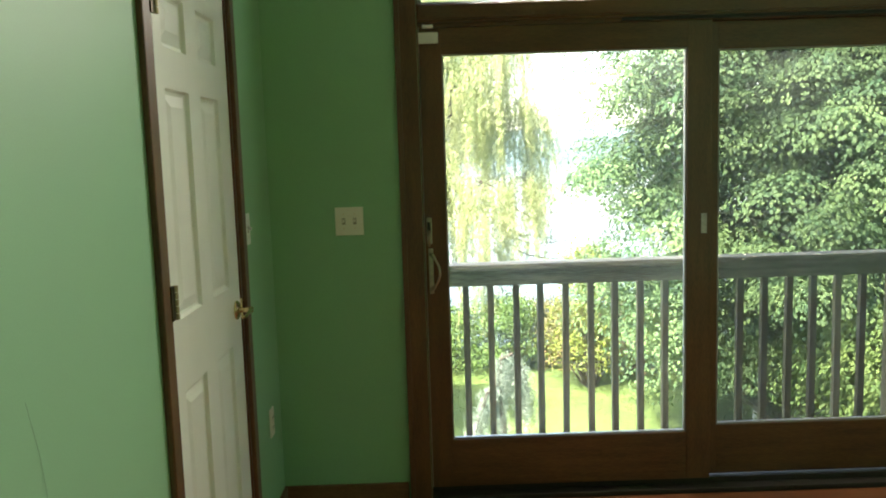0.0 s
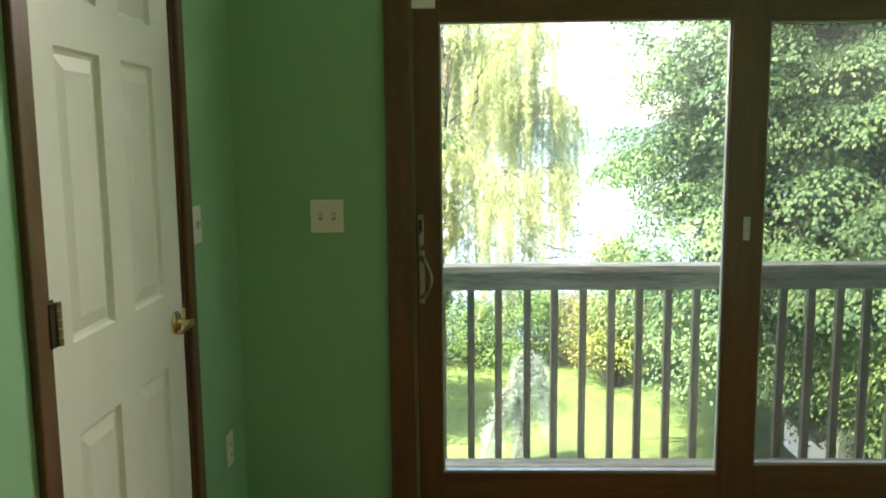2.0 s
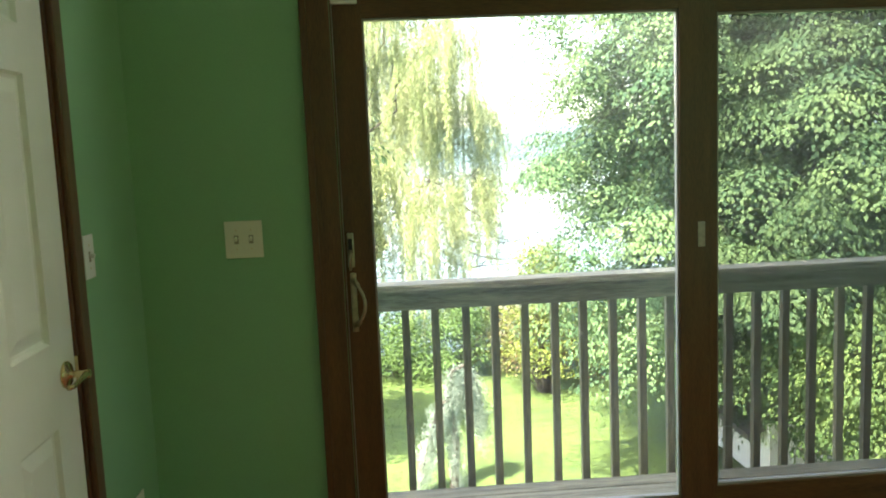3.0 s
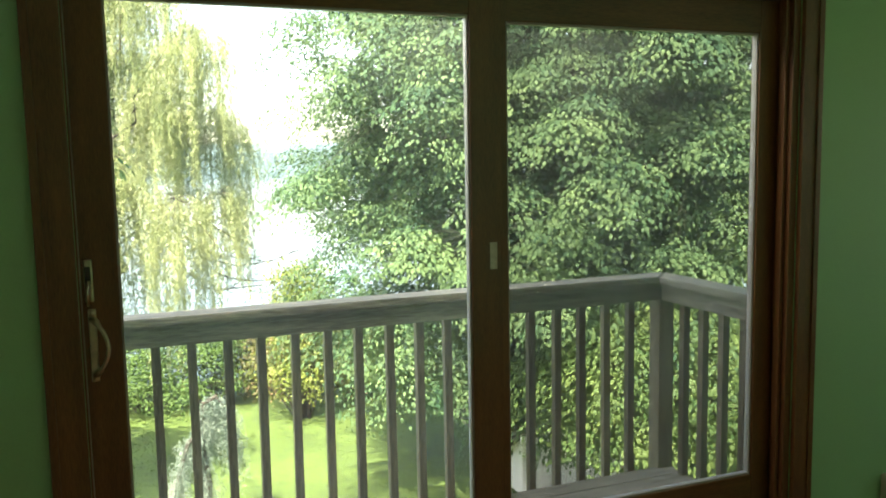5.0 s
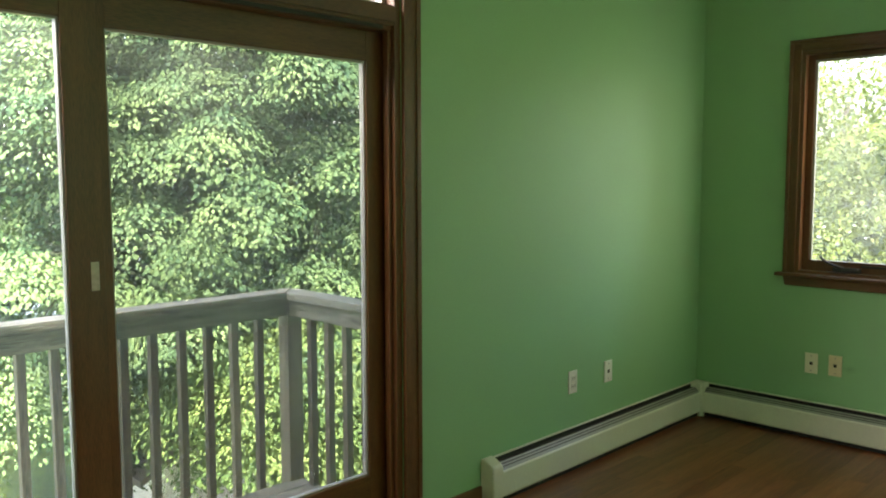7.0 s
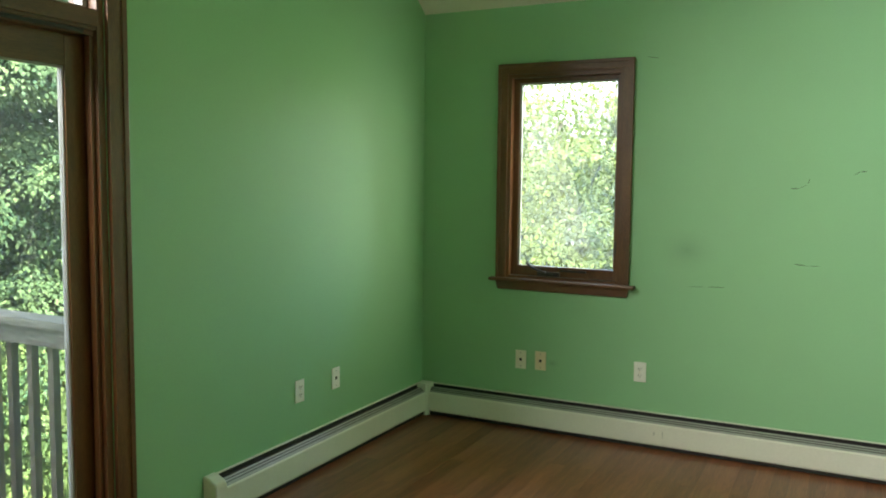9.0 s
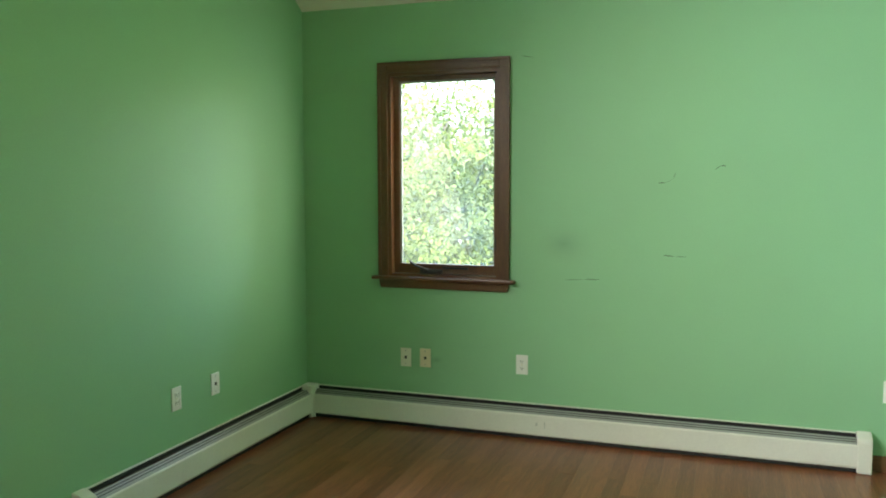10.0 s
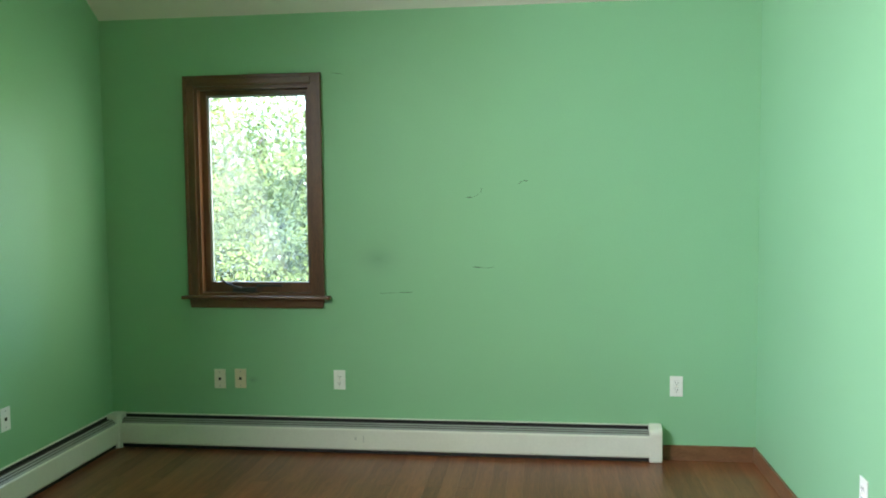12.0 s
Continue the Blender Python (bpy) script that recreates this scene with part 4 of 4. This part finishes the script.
# out-of-view tree added for the shade it casts across the lawn
maple("unseen leafy tree added to shade the lawn beside the house", (-2.1, 12.0, GZ), (-2.1, 12.0, 1.7), (1.45, 1.5, 1.7), 110, 55, 0.12, MAPLE, 15, 10, 0.3, OVAL_LEAF, 1500)
maple("sunlit leafy tree outside the casement window", (12.4, 5.2, GZ), (12.2, 4.9, 0.5), (3.4, 4.2, 3.2), 1200, 150, 0.043, MAPLE_L, 8, 18, 0.35, BROAD_LEAF, 60000, MAPLE_L)


def willow(label, base, seed):
    rng = np.random.default_rng(seed)
    base = np.array(base, float)
    t = thing("tree", label, "tree", at=tuple(base))
    bm = bmesh.new()
    trunk = branch(bm, (0, 0, 0), (0.3, 0.2, 6.5), 0.28, 0.07, 0, rng, 8, 10)
    part("trunk", bm, BARK, t, smooth=True)
    bm, st = bmesh.new(), bmesh.new()
    cs, ns, ts, ss = [], [], [], []
    # hanging masses: middle of the dome over the root, its radius, the length of its strands
    domes = ((-2.6, 0.0, 8.8, 1.9, 3.4), (-0.6, 0.7, 9.3, 1.9, 3.4), (1.0, 0.2, 8.5, 1.5, 3.2), (2.1, -0.3, 7.2, 1.25, 2.8),
             (1.55, -1.2, 3.95, 0.95, 3.3), (0.3, -1.0, 4.7, 1.2, 3.8), (-1.5, -1.4, 5.0, 1.4, 3.8), (-3.2, 0.5, 5.8, 1.5, 3.8),
             (2.5, 0.5, 5.7, 1.0, 2.3), (0.6, 2.0, 7.0, 1.6, 3.2), (-2.0, 2.0, 6.6, 1.8, 3.2), (1.4, 0.4, 5.9, 1.2, 2.4),
             (2.45, -0.4, 4.0, 0.8, 2.3))
    for dx, dy, dz, dr, dl in domes:
        f = min(0.95, max(0.4, dz / 10 + rng.uniform(-0.1, 0.1)))
        s = np.array(trunk[0]) + (np.array(trunk[-1]) - trunk[0]) * f
        top = np.array((dx, dy, dz))
        branch(bm, s, top, 0.032, 0.009, 0.5, rng, 8)
        for i in range(int(12 + 8 * dr)):
            a, r = rng.uniform(0, 2 * math.pi), dr * rng.uniform(0.35, 1.1)
            e = top + (math.cos(a) * r, math.sin(a) * r, -0.55 * r * r / dr + rng.uniform(-0.55, 0.35))
            pts = branch(bm, top, e, 0.007, 0.003, 0.18 * r, rng, 6, 4)
            for k in range(int(3 + 6.5 * dr)):
                g = rng.uniform(0.2, 1)
                j = min(int(g * 5), 4)
                p = np.array(pts[j]) + (np.array(pts[j + 1]) - pts[j]) * (g * 5 - j) + rng.normal(0, 0.07, 3)
                ln = min(dl * rng.uniform(0.15, 1.0) ** 1.2, p[2] - 0.3)
                sway = rng.normal(0, 0.10, 2)
                m = int(ln * rng.uniform(34, 72))
                if m < 12:
                    continue
                u = np.sort(rng.uniform(0, 1, m))
                q = np.stack([p[0] + sway[0] * u + 0.22 * math.cos(a) * u ** 0.5, p[1] + sway[1] * u + 0.22 * math.sin(a) * u ** 0.5, p[2] - ln * u], 1) + rng.normal(0, 0.022, (m, 3))
                tube(st, [tuple(map(float, v)) for v in (q[0], q[-1])], 0.003, 3)
                cs.append(q)
                ns.append(rng.normal(0, 1, (m, 3)) + (0, 0, 0.3))
                ts.append(np.array((0, 0, -1.0)) + rng.normal(0, 0.45, (m, 3)))
                ss.append(rng.uniform(0.065, 0.125, m))
    part("limbs", bm, BARK, t)
    part("strands", st, WILLOW, t)
    dead = bmesh.new()
    for i in range(7):
        a = np.array((2.0, -0.4, 3.0)) + rng.normal(0, 0.3, 3)
        e = a + (rng.uniform(0.9, 2.2), rng.uniform(-0.3, 0.3), rng.uniform(-0.75, 0.15))
        pts = branch(dead, a, e, 0.022, 0.006, -0.25, rng, 6, 5)
        for p in pts[2:]:
            branch(dead, p, np.array(p) + (rng.uniform(0.1, 0.6), rng.uniform(-0.2, 0.2), rng.uniform(-0.1, 0.4)), 0.009, 0.004, 0.05, rng, 4, 4)
    part("bare_branches", dead, BARK, t, "bare grey twigs low on the willow")
    tagged(scatter("crown", WILLOW, t, *(np.concatenate(v) for v in (cs, ns, ts, ss)), WILLOW_LEAF), kind="stuff")
    return t


willow("pale yellow-green weeping willow at the water's edge", (-0.55, 18.5, GZ - 0.2), 5)


def shrub(label, base, r, h, mat, seed, clumps=70, per=26, size=0.09, flower=None):
    rng = np.random.default_rng(seed)
    t = thing("shrub", label, "shrub", "shrubs at the lawn's edge", at=base)
    bm = bmesh.new()
    cs, ns, ts, ss = [], [], [], []
    for i in range(clumps):
        a, u = rng.uniform(0, 2 * math.pi), rng.uniform(0, 1) ** 0.5
        z = h * rng.uniform(0.12, 1) ** 0.8
        w = r * u * math.sqrt(max(0.05, 1 - (z / h) ** 2 * 0.8)) * (1 + 0.3 * noise.noise((a, z, seed)))
        p = np.array((w * math.cos(a), w * math.sin(a), z))
        if i % 3 == 0:
            tube(bm, [tuple(float(c) for c in v) for v in ((p[0] * 0.2, p[1] * 0.2, 0), (p[0] * 0.7, p[1] * 0.7, p[2] * 0.55), p)], [0.012, 0.008, 0.004], 4)
        q = rng.normal(0, 1, (per, 3)) * (0.17, 0.17, 0.12)
        cs.append(p + q)
        ns.append(np.array((math.cos(a) * 0.5, math.sin(a) * 0.5, 0.7)) + rng.normal(0, 0.5, (per, 3)))
        ts.append(p * (1, 1, 0.4) + (0, 0, 0.2) + rng.normal(0, 0.5, (per, 3)))
        ss.append(rng.uniform(0.7, 1.3, per) * size)
    part("stems", bm, BARK, t)
    arr = [np.concatenate(v) for v in (cs, ns, ts, ss)]
    if flower:
        k = rng.uniform(0, 1, len(arr[0])) < 0.35
        tagged(scatter("flower_heads", flower, t, *(v[k] for v in arr), OVAL_LEAF), kind="stuff")
        arr = [v[~k] for v in arr]
    tagged(scatter("foliage", mat, t, *arr, OVAL_LEAF), kind="stuff")
    return t


for i, (x, y, r, h, mat, lab, fl) in enumerate((
        (-3.2, 16.8, 1.5, 1.6, SHRUB_G, "rounded green shrub at the lawn's edge", None),
        (-1.3, 17.2, 1.3, 1.3, SHRUB_G, "dense green shrub below the willow", None),
        (0.2, 16.9, 1.0, 1.25, SHRUB_G, "dark green shrub below the willow", None),
        (1.35, 16.7, 0.95, 1.45, SHRUB_G, "fresh green leafy shrub", None),
        (2.3, 17.0, 0.9, 1.3, SHRUB_O, "olive brown shrub at the lawn's edge", None),
        (3.15, 16.6, 0.85, 1.25, SHRUB_O, "olive shrub with russet flower heads", SHRUB_P),
        (4.1, 16.4, 0.9, 1.35, SHRUB_Y, "yellow-green shrub beside the maple", SHRUB_P),
        (2.85, 15.1, 0.75, 2.7, SHRUB_Y, "tall bright yellow-green shrub before the maple", None),
        (5.6, 16.0, 1.3, 1.7, SHRUB_G, "green shrub under the maple", None),
        (7.8, 15.5, 1.6, 2.0, SHRUB_G, "large green shrub in the maple's shade", None))):
    shrub(lab, (x, y, GZ - 0.02 * max(0, y - 9) - 0.02), r, h, mat, 20 + i, int(50 + 70 * r * h), 60, 0.052, fl)


def weeping_conifer(base, seed):
    rng = np.random.default_rng(seed)
    t = thing("weeping_conifer", "pale blue-grey weeping conifer on the lawn", "tree", at=base)
    bm = bmesh.new()
    stem = [(0, 0, 0), (0.05, 0, 0.6), (-0.02, 0.03, 1.2), (0.05, 0, 1.6), (0.18, 0, 1.66), (0.34, 0, 1.45), (0.42, 0, 1.05)]
    arm = [(0, 0, 1.25), (-0.16, -0.05, 1.15), (-0.30, -0.08, 0.75), (-0.42, -0.10, 0.25)]
    tube(bm, stem, [0.06, 0.05, 0.045, 0.04, 0.03, 0.02, 0.01], 8)
    tube(bm, arm, [0.035, 0.03, 0.02, 0.01], 6)
    part("trunk", bm, BARK, t)
    cs, ts, ss = [], [], []
    for pl, w in ((stem, 0.11), (arm, 0.12)):
        pl = np.array(pl)
        for i in range(430 if len(pl) > 5 else 240):
            g = rng.uniform(0.12 if len(pl) > 5 else 0.05, 0.999) * (len(pl) - 1)
            j = int(g)
            p = pl[j] + (pl[j + 1] - pl[j]) * (g - j) + rng.normal(0, w * 0.5, 3) * (1, 1, 0.3)
            ln = min(rng.uniform(0.15, 0.75 if len(pl) > 5 else 0.4), p[2])
            m = int(ln * 150)
            u = rng.uniform(0, 1, m)
            cs.append(np.stack([np.full(m, p[0]), np.full(m, p[1]), p[2] - ln * u], 1) + rng.normal(0, 0.018, (m, 3)))
            ts.append(rng.normal(0, 0.8, (m, 3)) + (0, 0, -0.6))
            ss.append(rng.uniform(0.02, 0.042, m))
    c = np.concatenate(cs)
    tagged(scatter("needles", PALE, t, c, rng.normal(0, 1, c.shape), np.concatenate(ts), np.concatenate(ss), SLIM_LEAF), kind="stuff")


weeping_conifer((0.78, 10.9, GZ - 0.04), 6)

# ---- small white outbuilding under the maple ----
shed = thing("shed", "small white outbuilding with grey shingle roof under the maple", "shed")
bm = bmesh.new()
for k in range(6):
    z = GZ - 0.05 + 0.12 * k
    prism(bm, [(10.3, z), (10.288, z), (10.3, z + 0.118)], "x", 4.75, 6.35)
box(bm, 4.75, 6.35, 10.3, 12.0, GZ - 0.2, GZ + 0.78)
part("wall", bm, SHEDW, shed)
bm = bmesh.new()
prism(bm, [(4.50, GZ + 0.57), (5.55, GZ + 1.12), (6.60, GZ + 0.57), (6.60, GZ + 0.65), (5.55, GZ + 1.20), (4.50, GZ + 0.65)], "y", 10.36, 12.2)
part("roof", bm, SHINGLE, shed)

# ---- floor boards: strips along x, nearest three hundred as pieces ----
floor = tagged(thing("floor", "worn satin brown oak strip floor", "floor"), kind="structure")
W, GAP = 0.083, 0.0003
lengths = (0.55, 0.75, 0.95, 1.2, 1.5)
unit = {}
for ln in lengths:
    bm = bmesh.new()
    box(bm, 0, ln - GAP, 0, W - GAP, -0.012, 0)
    bmesh.ops.bevel(bm, geom=[e for e in bm.edges if e.verts[0].co.z > -0.001 and e.verts[1].co.z > -0.001], offset=0.00015, segments=1, affect="EDGES")
    me = bpy.data.meshes.new("plank")
    bm.to_mesh(me)
    bm.free()
    me.materials.append(FLOORW)
    unit[ln] = me
rest = bmesh.new()
count = 0
rows_n = int((DY - HY) / W) + 1
for r in range(rows_n):
    y = DY - W * (r + 1)
    x = HX if y + W <= BY else RX
    while x > LX + 0.02:
        ln = random.choice(lengths)
        if x - ln < LX:
            ln = x - LX
        piece = x > 1.4 and y > BY - 0.03 and ln in unit and count < 300
        if piece:
            o = new("plank", unit[ln])
            o.parent = floor
            o.location = (x - ln, max(y, HY), random.uniform(-0.0004, 0.0))
            count += 1
        elif y > HY:
            box(rest, x - ln, x - GAP, y, y + W - GAP, -0.012, 0)
        x -= ln
tagged(part("planks", rest, FLOORW, floor), kind="stuff")
